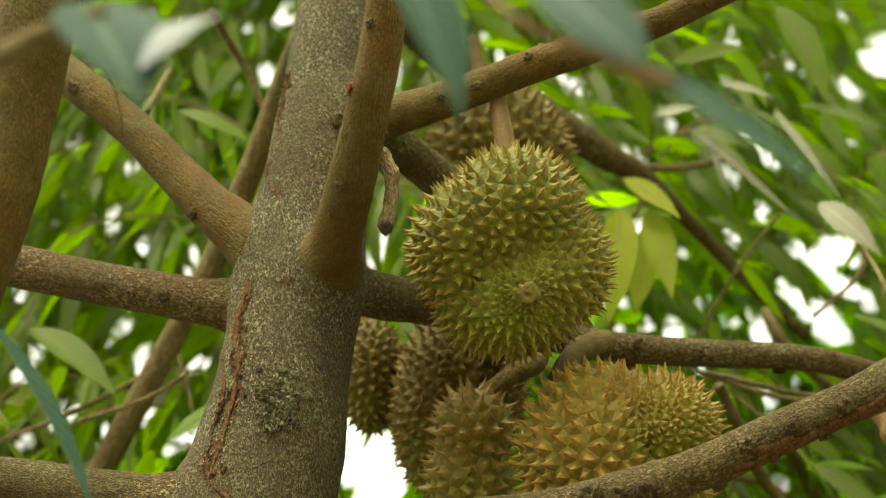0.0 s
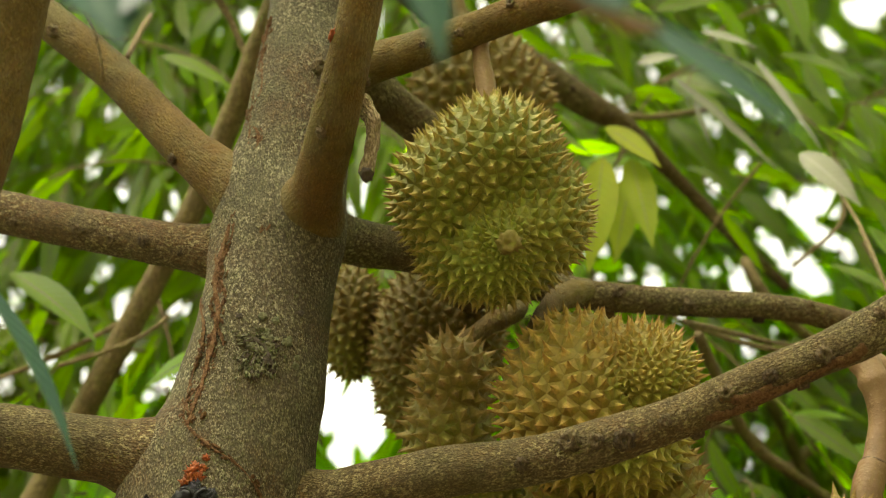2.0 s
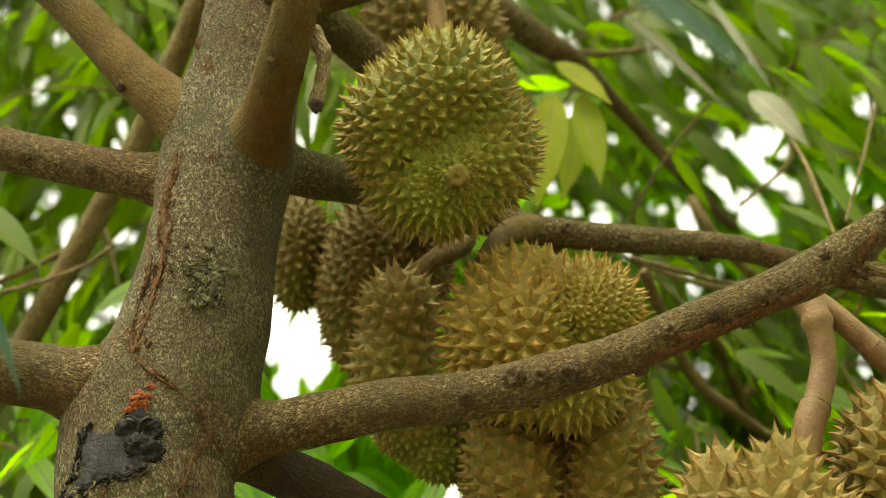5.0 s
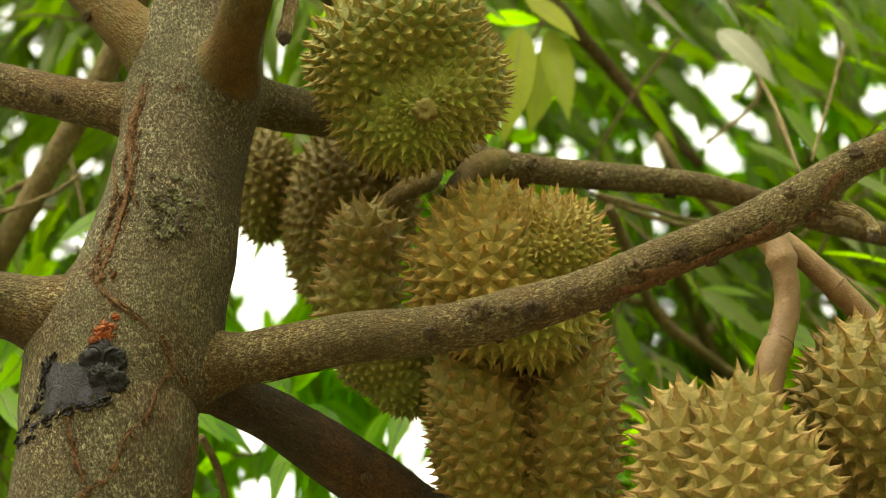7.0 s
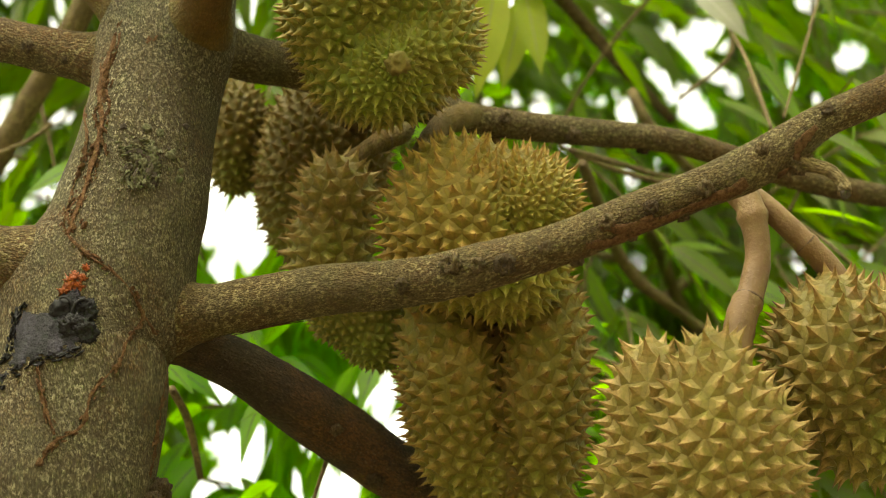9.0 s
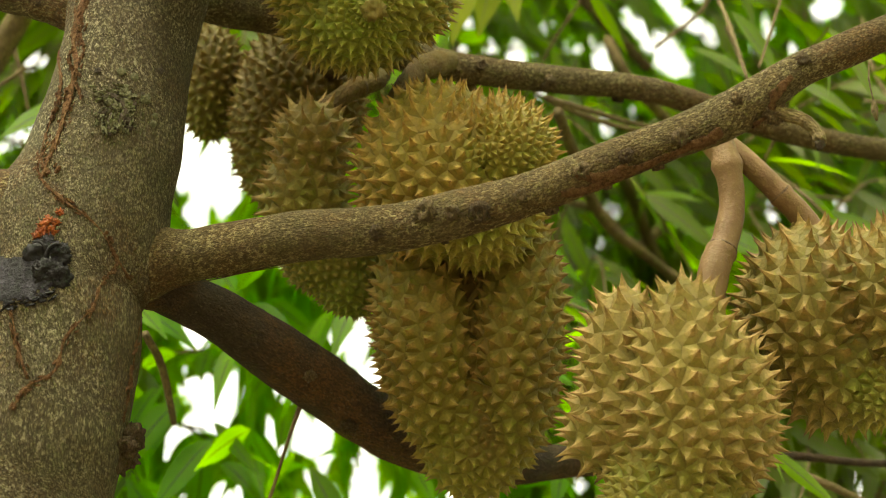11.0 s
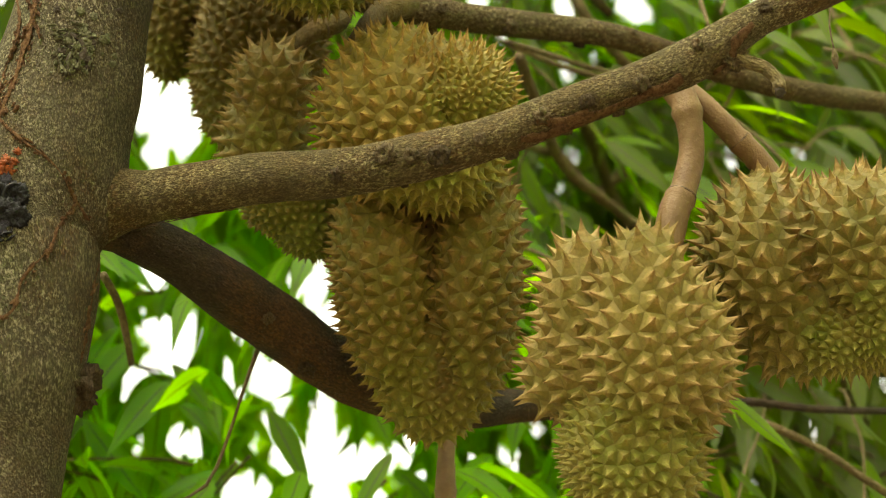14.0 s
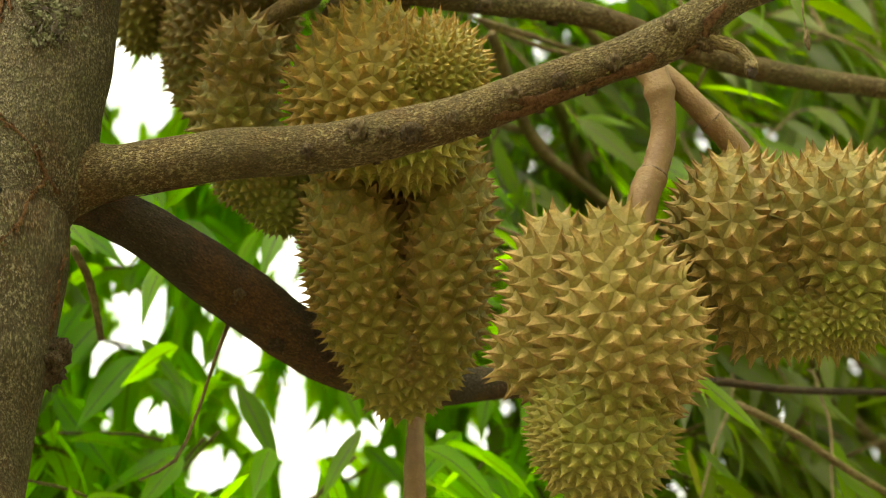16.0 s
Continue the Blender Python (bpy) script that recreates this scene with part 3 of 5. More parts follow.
def thorn_mesh(name, spines, material):
    """A mesh of spines, each (corners, tip, seat, ripeness, cleft, luck): concave sides, drawn out to a sharp point."""
    verts, faces, values = [], [], []
    for corners, seat, tip, ripe, cleft, luck in spines:
        base, k = len(verts), len(corners)
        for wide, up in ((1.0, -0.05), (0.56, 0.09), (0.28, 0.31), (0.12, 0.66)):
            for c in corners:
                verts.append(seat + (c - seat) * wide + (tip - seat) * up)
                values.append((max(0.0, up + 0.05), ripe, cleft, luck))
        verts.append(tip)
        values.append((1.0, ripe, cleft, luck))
        for row in range(3):
            for j in range(k):
                a, b = base + row * k + j, base + row * k + (j + 1) % k
                faces.append((a, b, b + k, a + k))
        faces += [(base + 3 * k + j, base + 3 * k + (j + 1) % k, base + 4 * k) for j in range(k)]
    me = bpy.data.meshes.new(name)
    me.from_pydata([tuple(v) for v in verts], [], faces)
    for i, layer in enumerate(("rise", "end", "cleft", "luck")):
        me.attributes.new(layer, "FLOAT", "POINT").data.foreach_set("value", [v[i] for v in values])
    me.materials.append(material)
    return me


def durian(place, lobes, material, label, gap, tall=0.6, bumps=(), fine=(), clefts=(), low=(0, -0.8, 0.6), close=True, seed=1, group="durian fruits"):
    """A durian. gap: the usual distance of its spines; tall: their height as a share of it; fine: (way, angle, share) where they are smaller;
    clefts: (way, angle) of brown sunken seams; low: the way to its greener end; close: the spines on the open side are pieces of their own."""
    ob = thing("durian_fruit", place, label, "fruit", group)
    v = (Vector(place) - Vector(EYE)).normalized()
    x = v.cross(Vector((0, 0, 1))).normalized()
    turn = np.array(Matrix((x, x.cross(v), -v)).transposed())
    husk = Husk(lobes, bumps)
    rnd = random.Random(seed)

    rows, cols = 40, 56
    th, az = np.meshgrid(np.pi * (np.arange(rows + 1) + 0.02) / (rows + 0.04), 2 * np.pi * np.arange(cols) / cols, indexing="ij")
    d = np.stack((np.sin(th) * np.cos(az), np.cos(th), -np.sin(th) * np.sin(az)), 2).reshape(-1, 3)
    bm = bmesh.new()
    skin = [bm.verts.new(p) for p in husk.at(d) * 0.985 @ turn.T + np.array(place)]
    for i in range(rows):
        for j in range(cols):
            a, b = i * cols + j, i * cols + (j + 1) % cols
            bm.faces.new((skin[a], skin[a + cols], skin[b + cols], skin[b]))
    bm.faces.new(skin[:cols]), bm.faces.new(skin[-cols:][::-1])
    part("husk", bm, material, ob)

    seats, size = scatter(husk, gap, fine, clefts, seed)
    ways = seats / np.linalg.norm(seats, axis=1)[:, None]
    out = husk.normals(seats)
    flat = husk.normals(seats, 0.25)
    rest, made = [], 0
    for k in range(len(seats)):
        ring = husk.at(np.array(cell(k, seats, out[k], size[k])))
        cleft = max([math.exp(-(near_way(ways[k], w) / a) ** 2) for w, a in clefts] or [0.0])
        ripe = float(np.clip(0.6 * (1.2 - near_way(ways[k], low)) + 0.75 * (1 - size[k] / gap) + rnd.uniform(-0.1, 0.1) + 0.25, 0, 1))
        lean = np.array([rnd.gauss(0, 0.1) for _ in range(3)]) + (0.0, 0.12, 0.0)
        n = 0.7 * out[k] + 0.3 * flat[k] + lean
        high = tall * gap * (size[k] / gap) ** 0.6 * rnd.uniform(0.85, 1.2) * (1 - 0.35 * cleft)
        corners, seat, tip = ring @ turn.T, seats[k] @ turn.T, (seats[k] + n / np.linalg.norm(n) * high) @ turn.T
        spine = [corners - seat, seat * 0, tip - seat, ripe, cleft, rnd.random()]
        if close and made < 300 and out[k][2] > 0.0:
            made += 1
            piece = new("spine", thorn_mesh("spine", [spine], material))
            piece.matrix_basis = Matrix.Translation(Vector(place) + Vector(seat))
            piece.parent = ob
            piece.matrix_parent_inverse = ob.matrix_basis.inverted()
        else:
            rest.append((corners + place, seat + place, tip + place, *spine[3:]))
    back = new("thorny_rind", thorn_mesh("thorny_rind", rest, material))
    back.parent = ob
    back.matrix_parent_inverse = ob.matrix_basis.inverted()
    tagged(back, kind="stuff")
    return ob


def stalk(owner, way, rings=(), material=None):
    ob = part("stalk", tube(way, 0.005, 20, 0.12 if material else 0.05, 40.0, rings), material or STALK, owner, "rough brown stalk" if material else "jointed brown stalk")
    line = spline(way, 0.0012)
    for share, _, high in rings:
        n = int(share * (len(line) - 1))
        ends = [line[max(0, n - 1)], line[min(len(line) - 1, n + 1)]]
        part("joint_ring", tube([(*e[:3], e[3] * (1.0 + 0.5 * high)) for e in ends], 0.002, 20, 0.03, 60.0), RING, ob)
    return ob


fruit = durian((0.071, 1.578, 2.999), [(-0.0432, 0.0166, 0.0, 0.0597, 0.0704, 0.0716, -6), (0.0077, 0.0442, 0.0, 0.0716, 0.0704, 0.0776, -6), (0.0435, -0.0137, 0.0, 0.0573, 0.0668, 0.0716, -6), (-0.0077, -0.0442, 0.0, 0.0764, 0.0579, 0.0776, -6), (0.003, -0.0003, 0.0, 0.0656, 0.0656, 0.0626, -6)], SPINE_GREEN,
       "olive green durian with tan spine points, hanging from a limb", 0.0131, 0.98,
       bumps=[((0.21, -0.31, 0.93), 0.0203, 0.26), ((-0.42, 0.08, 0.9), -0.0095, 0.2), ((-0.36, 0.41, 0.84), -0.0048, 0.15), ((0.26, 0.34, 0.9), -0.0107, 0.2), ((-0.51, -0.34, 0.79), -0.0084, 0.15), ((-0.15, -0.49, 0.86), -0.006, 0.12), ((0.7, 0.06, 0.71), -0.0084, 0.2), ((-0.11, -0.72, 0.69), 0.0048, 0.3), ((-0.66, 0.44, 0.61), 0.0048, 0.2)],
       fine=[((0.13, -0.3, 0.94), 0.42, 0.52), ((-0.04, -0.67, 0.74), 0.4, 0.72)], low=(0.13, -0.39, 0.91), seed=3)
knot((0.082, 1.53, 2.906), (-0.041, -0.76, -0.649), 0.011, SPINE_TAN, fruit, "blossom_scar", 0.45, seed=9, ragged=0.8)
stalk(fruit, [(0.075, 1.533, 3.218, 0.008), (0.075, 1.537, 3.177, 0.01), (0.077, 1.545, 3.146, 0.011), (0.078, 1.555, 3.108, 0.01)], [(0.2, 0.03, 0.2)])
fruit = durian((0.077, 1.868, 3.452), [(0.0, 0.0, 0.0, 0.0834, 0.093, 0.0834, -6), (0.0254, -0.0147, 0.0, 0.0744, 0.0819, 0.0744, -6)], SPINE_SHADED,
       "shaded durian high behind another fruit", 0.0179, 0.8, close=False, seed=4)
stalk(fruit, [(0.063, 1.866, 3.66, 0.011), (0.07, 1.868, 3.6, 0.011), (0.077, 1.868, 3.5, 0.011)], [(0.45, 0.02, 0.14)], BARK_WARM)
fruit = durian((-0.1, 1.911, 3.119), [(0.0002, 0.0035, 0.0, 0.038, 0.0691, 0.0484, -3)], SPINE_SHADED,
       "dull brown durian half behind the trunk, darkened for shade", 0.0124, 0.8, close=False, seed=5)
stalk(fruit, [(-0.13, 1.93, 3.36, 0.008), (-0.105, 1.92, 3.26, 0.009), (-0.1, 1.912, 3.16, 0.009)], [(0.45, 0.02, 0.14)], BARK_WARM)
fruit = durian((-0.007, 1.899, 3.049), [(-0.0045, 0.0037, 0.0, 0.0649, 0.1115, 0.0622, -4), (0.0386, 0.0174, 0.0, 0.0507, 0.0676, 0.054, -4)], SPINE_SHADED,
       "long dull durian in the cluster, darkened for shade", 0.0128, 0.8, close=False, seed=6)
stalk(fruit, [(0.087, 1.802, 3.074, 0.012), (0.067, 1.81, 3.066, 0.012), (0.031, 1.841, 3.076, 0.013), (0.003, 1.868, 3.075, 0.013)], [(0.45, 0.02, 0.14)], BARK_WARM)
fruit = durian((0.011, 1.784, 2.896), [(0.0056, 0.0296, 0.0, 0.0412, 0.0449, 0.0412, -5), (-0.0035, -0.0279, 0.0, 0.0449, 0.0592, 0.0449, -5)], SPINE_TAN,
       "small narrow durian with brownish spines", 0.0168, 1.0, seed=7)
stalk(fruit, [(0.102, 1.784, 3.048, 0.012), (0.093, 1.775, 3.012, 0.012), (0.063, 1.759, 2.985, 0.011), (0.033, 1.749, 2.951, 0.011), (0.022, 1.754, 2.928, 0.011)], [(0.45, 0.02, 0.14)], BARK_WARM)
fruit = durian((0.041, 1.86, 2.813), [(-0.0069, 0.016, 0.0, 0.0565, 0.044, 0.0502, -2), (0.0108, -0.013, 0.0, 0.044, 0.0377, 0.044, -32)], SPINE_GREEN,
       "small green durian under the front limb", 0.01, 0.8, close=False, seed=8)
stalk(fruit, [(0.15, 1.99, 2.68, 0.009), (0.11, 1.95, 2.76, 0.009), (0.06, 1.88, 2.85, 0.009)], [(0.45, 0.02, 0.14)], BARK_WARM)
fruit = durian((0.164, 1.697, 2.823), [(-0.018, -0.0016, 0.0, 0.0842, 0.089, 0.0831, -5), (0.0479, 0.0182, 0.0119, 0.0581, 0.0546, 0.0593, -5), (0.0238, -0.0376, 0.0, 0.0641, 0.0664, 0.0712, -5), (-0.0147, 0.0398, -0.0059, 0.0653, 0.0534, 0.0653, -5)], SPINE_GOLD,
       "golden durian with a greener side lobe, behind the front limb", 0.0168, 0.88,
       bumps=[((-0.64, 0.6, 0.48), -0.0053, 0.1), ((-0.35, 0.64, 0.69), -0.0059, 0.1), ((0.02, 0.68, 0.73), -0.0059, 0.1), ((0.37, 0.46, 0.81), -0.0071, 0.14), ((0.44, 0.01, 0.9), -0.0071, 0.14)],
       fine=[((0.7, 0.38, 0.6), 0.5, 0.42), ((0.43, 0.16, 0.89), 0.3, 0.45), ((0.17, 0.76, 0.62), 0.25, 0.6), ((0.22, -0.91, 0.36), 0.5, 0.7)], low=(0.33, -0.87, 0.36), seed=9)
stalk(fruit, [(0.177, 1.783, 3.042, 0.012), (0.15, 1.741, 3.002, 0.015), (0.127, 1.701, 2.957, 0.011), (0.11, 1.677, 2.909, 0.012), (0.099, 1.676, 2.879, 0.012)], [(0.45, 0.02, 0.14)], BARK_WARM)
fruit = durian((0.18, 1.845, 2.673), [(-0.0466, 0.0402, 0.0, 0.0557, 0.1302, 0.0678, 1), (0.0447, 0.0268, 0.0, 0.0521, 0.1423, 0.0678, -8), (-0.0046, -0.0574, 0.0, 0.0636, 0.0836, 0.0436, -5)], SPINE_OLIVE,
       "long olive durian with a deep groove and pointed end", 0.0164, 0.82,
       bumps=[((0.06, 0.69, 0.72), -0.0036, 0.16), ((0.06, -0.28, 0.96), -0.0073, 0.12), ((0.05, -0.75, 0.66), -0.0085, 0.12), ((0.05, -0.89, 0.46), -0.0061, 0.16)],
       fine=[((-0.08, -0.97, 0.23), 0.5, 0.72)],
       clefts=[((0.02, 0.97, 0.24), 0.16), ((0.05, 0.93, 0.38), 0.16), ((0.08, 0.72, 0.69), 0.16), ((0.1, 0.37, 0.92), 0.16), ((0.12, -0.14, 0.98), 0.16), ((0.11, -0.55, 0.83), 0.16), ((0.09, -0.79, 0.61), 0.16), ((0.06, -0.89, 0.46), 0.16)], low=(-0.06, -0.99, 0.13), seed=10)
stalk(fruit, [(0.2, 1.845, 3.06, 0.012), (0.205, 1.85, 2.98, 0.012), (0.19, 1.848, 2.88, 0.012), (0.182, 1.845, 2.78, 0.012)], [(0.45, 0.02, 0.14)], BARK_WARM)
fruit = durian((0.347, 1.696, 2.503), [(0.0241, 0.0358, 0.0331, 0.0524, 0.106, 0.058, -7), (0.0474, 0.0133, 0.0083, 0.0585, 0.0828, 0.0607, -7), (-0.0235, 0.0504, -0.0083, 0.0519, 0.0949, 0.0524, -1), (-0.041, 0.0098, -0.0304, 0.0585, 0.0508, 0.058, -7), (-0.0023, -0.0693, 0.0083, 0.0684, 0.0773, 0.058, -7)], SPINE_TAN,
       "large pale tan durian with broad pyramid spines", 0.0188, 0.92,
       bumps=[((0.03, 0.99, -0.14), -0.0121, 0.12), ((-0.03, 0.98, 0.2), -0.0088, 0.11), ((-0.23, 0.88, 0.41), -0.0066, 0.11), ((-0.5, 0.69, 0.51), -0.0077, 0.12), ((-0.88, 0.2, 0.42), -0.0077, 0.12), ((-0.91, -0.38, -0.15), -0.0066, 0.12), ((-0.1, -0.73, 0.67), -0.0044, 0.16), ((0.57, -0.63, 0.54), -0.0033, 0.2)],
       fine=[((-0.12, -0.88, 0.45), 0.85, 0.66), ((-0.69, -0.66, 0.28), 0.4, 0.62)], low=(-0.14, -0.91, 0.38), seed=11)
stalk(fruit, [(0.424, 1.62, 2.8, 0.018), (0.431, 1.618, 2.767, 0.014), (0.433, 1.632, 2.724, 0.013), (0.42, 1.639, 2.682, 0.014), (0.406, 1.641, 2.653, 0.016), (0.392, 1.65, 2.60, 0.014)], [(0.18, 0.03, 0.2), (0.62, 0.015, 0.12)])
fruit = durian((0.557, 1.703, 2.609), [(-0.0482, 0.0328, 0.0, 0.064, 0.0884, 0.0872, -17), (0.0556, 0.0309, 0.0, 0.0785, 0.0709, 0.0872, -11), (0.0651, -0.0064, 0.0, 0.0785, 0.0756, 0.0814, -11), (-0.0248, -0.0278, 0.0, 0.0669, 0.0651, 0.0581, -11), (0.0396, -0.0312, 0.0058, 0.0814, 0.0698, 0.061, -11)], SPINE_BROWN,
       "broad tan durian, greener round its lower end", 0.0186, 0.9,
       bumps=[((0.03, -0.85, 0.52), 0.0163, 0.24), ((0.52, -0.65, 0.56), 0.0151, 0.22), ((0.25, -0.43, 0.87), -0.0116, 0.14), ((-0.13, 0.51, 0.85), -0.0047, 0.12), ((-0.09, 0.83, 0.54), -0.007, 0.13)],
       fine=[((0.14, -0.78, 0.6), 0.42, 0.5), ((0.5, -0.71, 0.5), 0.45, 0.5)],
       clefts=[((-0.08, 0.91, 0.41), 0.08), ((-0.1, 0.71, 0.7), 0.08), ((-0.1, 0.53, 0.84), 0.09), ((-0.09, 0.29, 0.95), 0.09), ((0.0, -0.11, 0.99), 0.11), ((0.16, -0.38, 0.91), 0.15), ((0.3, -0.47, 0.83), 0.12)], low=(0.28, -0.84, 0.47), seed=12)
stalk(fruit, [(0.428, 1.627, 2.798, 0.016), (0.454, 1.629, 2.775, 0.012), (0.484, 1.641, 2.744, 0.012), (0.509, 1.656, 2.72, 0.013), (0.53, 1.669, 2.685, 0.013)], [(0.52, 0.02, 0.14)])
stalk(tree, [(0.209, 2.019, 2.705, 0.01), (0.2, 2.025, 2.602, 0.01), (0.196, 2.025, 2.564, 0.011), (0.193, 2.029, 2.511, 0.013), (0.191, 2.041, 2.435, 0.014)], [(0.6, 0.015, 0.1)])
# ---- bark details ----
knot((0.452, 1.499, 2.744), (0.3, -0.8, -0.5), 0.016, KNOT_PALE, tree, "twig_collar", 0.7, seed=22, ragged=0.3)
SEAMS = [
    [(-0.157, 1.546, 3.28, 0.003), (-0.173, 1.561, 3.205, 0.003), (-0.18, 1.566, 3.158, 0.005), (-0.183, 1.567, 3.116, 0.004), (-0.189, 1.574, 3.085, 0.006), (-0.206, 1.603, 3.075, 0.006), (-0.205, 1.589, 3.023, 0.005), (-0.216, 1.599, 2.984, 0.007), (-0.223, 1.603, 2.942, 0.006), (-0.22, 1.598, 2.9, 0.005), (-0.228, 1.604, 2.853, 0.007), (-0.24, 1.608, 2.808, 0.005), (-0.253, 1.612, 2.771, 0.005)],
    [(-0.188, 1.583, 3.168, 0.003), (-0.185, 1.571, 3.135, 0.002), (-0.189, 1.575, 3.121, 0.003), (-0.192, 1.576, 3.101, 0.002), (-0.201, 1.595, 3.102, 0.002), (-0.206, 1.601, 3.081, 0.002), (-0.208, 1.597, 3.065, 0.001), (-0.202, 1.584, 3.032, 0.002), (-0.205, 1.587, 3.013, 0.002), (-0.223, 1.612, 3.006, 0.002), (-0.224, 1.605, 2.977, 0.002), (-0.223, 1.601, 2.953, 0.002), (-0.219, 1.597, 2.931, 0.003), (-0.229, 1.603, 2.917, 0.001), (-0.221, 1.598, 2.882, 0.003), (-0.23, 1.602, 2.871, 0.001), (-0.233, 1.604, 2.844, 0.002), (-0.235, 1.605, 2.823, 0.002), (-0.252, 1.613, 2.802, 0.002), (-0.249, 1.61, 2.782, 0.003)],
    [(-0.164, 1.553, 3.263, 0.002), (-0.166, 1.553, 3.223, 0.003), (-0.167, 1.552, 3.182, 0.002), (-0.171, 1.556, 3.167, 0.003), (-0.185, 1.571, 3.149, 0.002), (-0.173, 1.558, 3.115, 0.003), (-0.174, 1.56, 3.096, 0.003), (-0.183, 1.566, 3.094, 0.002), (-0.191, 1.574, 3.074, 0.002), (-0.207, 1.601, 3.081, 0.001), (-0.21, 1.605, 3.062, 0.003), (-0.209, 1.593, 3.034, 0.003), (-0.206, 1.588, 3.015, 0.001), (-0.211, 1.592, 2.987, 0.001)],
    [(-0.184, 1.568, 3.069, 0.002), (-0.201, 1.586, 3.072, 0.002), (-0.203, 1.587, 3.055, 0.002), (-0.2, 1.582, 3.029, 0.001), (-0.202, 1.584, 3.01, 0.002), (-0.206, 1.588, 2.988, 0.002), (-0.214, 1.594, 2.972, 0.001), (-0.218, 1.596, 2.947, 0.003), (-0.212, 1.593, 2.919, 0.003), (-0.22, 1.597, 2.903, 0.002), (-0.221, 1.597, 2.885, 0.001), (-0.214, 1.596, 2.855, 0.002)],
    [(-0.242, 1.632, 2.95, 0.004), (-0.236, 1.607, 2.882, 0.003), (-0.252, 1.614, 2.816, 0.002), (-0.254, 1.612, 2.776, 0.002), (-0.229, 1.609, 2.742, 0.003), (-0.208, 1.615, 2.727, 0.002), (-0.192, 1.627, 2.712, 0.002), (-0.18, 1.647, 2.694, 0.003), (-0.169, 1.671, 2.686, 0.003), (-0.162, 1.721, 2.701, 0.004)],
    [(-0.18, 1.647, 2.694, 0.002), (-0.196, 1.64, 2.66, 0.002), (-0.203, 1.637, 2.634, 0.003), (-0.226, 1.634, 2.601, 0.003), (-0.236, 1.639, 2.568, 0.003), (-0.261, 1.639, 2.551, 0.003), (-0.275, 1.645, 2.531, 0.003)],
    [(-0.277, 1.627, 2.632, 0.001), (-0.27, 1.632, 2.591, 0.002), (-0.26, 1.637, 2.559, 0.002)],
    [(-0.164, 1.708, 2.675, 0.002), (-0.166, 1.691, 2.626, 0.002), (-0.172, 1.699, 2.586, 0.002), (-0.179, 1.706, 2.547, 0.002)],
    [(-0.211, 1.606, 3.057, 0.003), (-0.224, 1.617, 3.013, 0.003), (-0.235, 1.627, 2.978, 0.002)],
    [(-0.145, 1.576, 2.989, 0.002), (-0.125, 1.59, 2.981, 0.003), (-0.103, 1.611, 2.998, 0.002)],
    [(-0.143, 1.567, 3.02, 0.002), (-0.158, 1.57, 3.001, 0.002), (-0.174, 1.575, 2.985, 0.002)],
    [(0.245, 1.533, 2.675, 0.003), (0.269, 1.534, 2.68, 0.004), (0.299, 1.526, 2.688, 0.004), (0.337, 1.517, 2.699, 0.003), (0.376, 1.508, 2.71, 0.004), (0.4, 1.5, 2.718, 0.004)],
    [(0.259, 1.52, 2.689, 0.003), (0.277, 1.523, 2.686, 0.003), (0.31, 1.519, 2.692, 0.003)],
    [(0.432, 1.504, 2.727, 0.004), (0.446, 1.498, 2.735, 0.004), (0.454, 1.483, 2.747, 0.004), (0.471, 1.475, 2.76, 0.003)],
    [(-0.147, 1.714, 2.703, 0.003), (-0.107, 1.695, 2.699, 0.002), (-0.059, 1.657, 2.684, 0.002), (-0.003, 1.637, 2.678, 0.001)],
]
def flakes(way, count, wide, seed, size=0.8):
    """Ragged scales of bark that lift along a seam of the trunk."""
    rnd = random.Random(seed)
    line = spline(way, 0.004)
    bm = bmesh.new()
    for c in range(count):
        a = rnd.randrange(len(line) - 1)
        along = Vector((line[a + 1] - line[a])[:3]).normalized()
        p = Vector(line[a][:3])
        n = int(np.linalg.norm(core[:, :3] - np.array(p), axis=1).argmin())
        out = (p - Vector(core[n, :3])).normalized()
        side = out.cross(along).normalized()
        p += side * rnd.gauss(0, wide) + out * rnd.uniform(-0.001, 0.0012)
        length, breadth = size * rnd.uniform(0.004, 0.013), size * rnd.uniform(0.0015, 0.004)
        along = (along + side * rnd.uniform(-0.5, 0.5)).normalized()
        side = out.cross(along).normalized()
        tilt = rnd.uniform(-0.002, 0.002)
        rim = [bm.verts.new(p + along * (math.cos(b) * length * rnd.uniform(0.6, 1.1)) + side * (math.sin(b) * breadth * rnd.uniform(0.5, 1.2))
                            + out * (0.0012 + tilt * math.cos(b) + rnd.uniform(-0.0008, 0.0012))) for b in (2 * math.pi * q / 7 for q in range(7))]
        foot = [bm.verts.new(v.co - out * 0.003) for v in rim]
        bm.faces.new(rim)
        for q in range(7):
            bm.faces.new((rim[q], foot[q], foot[(q + 1) % 7], rim[(q + 1) % 7]))
    return bm


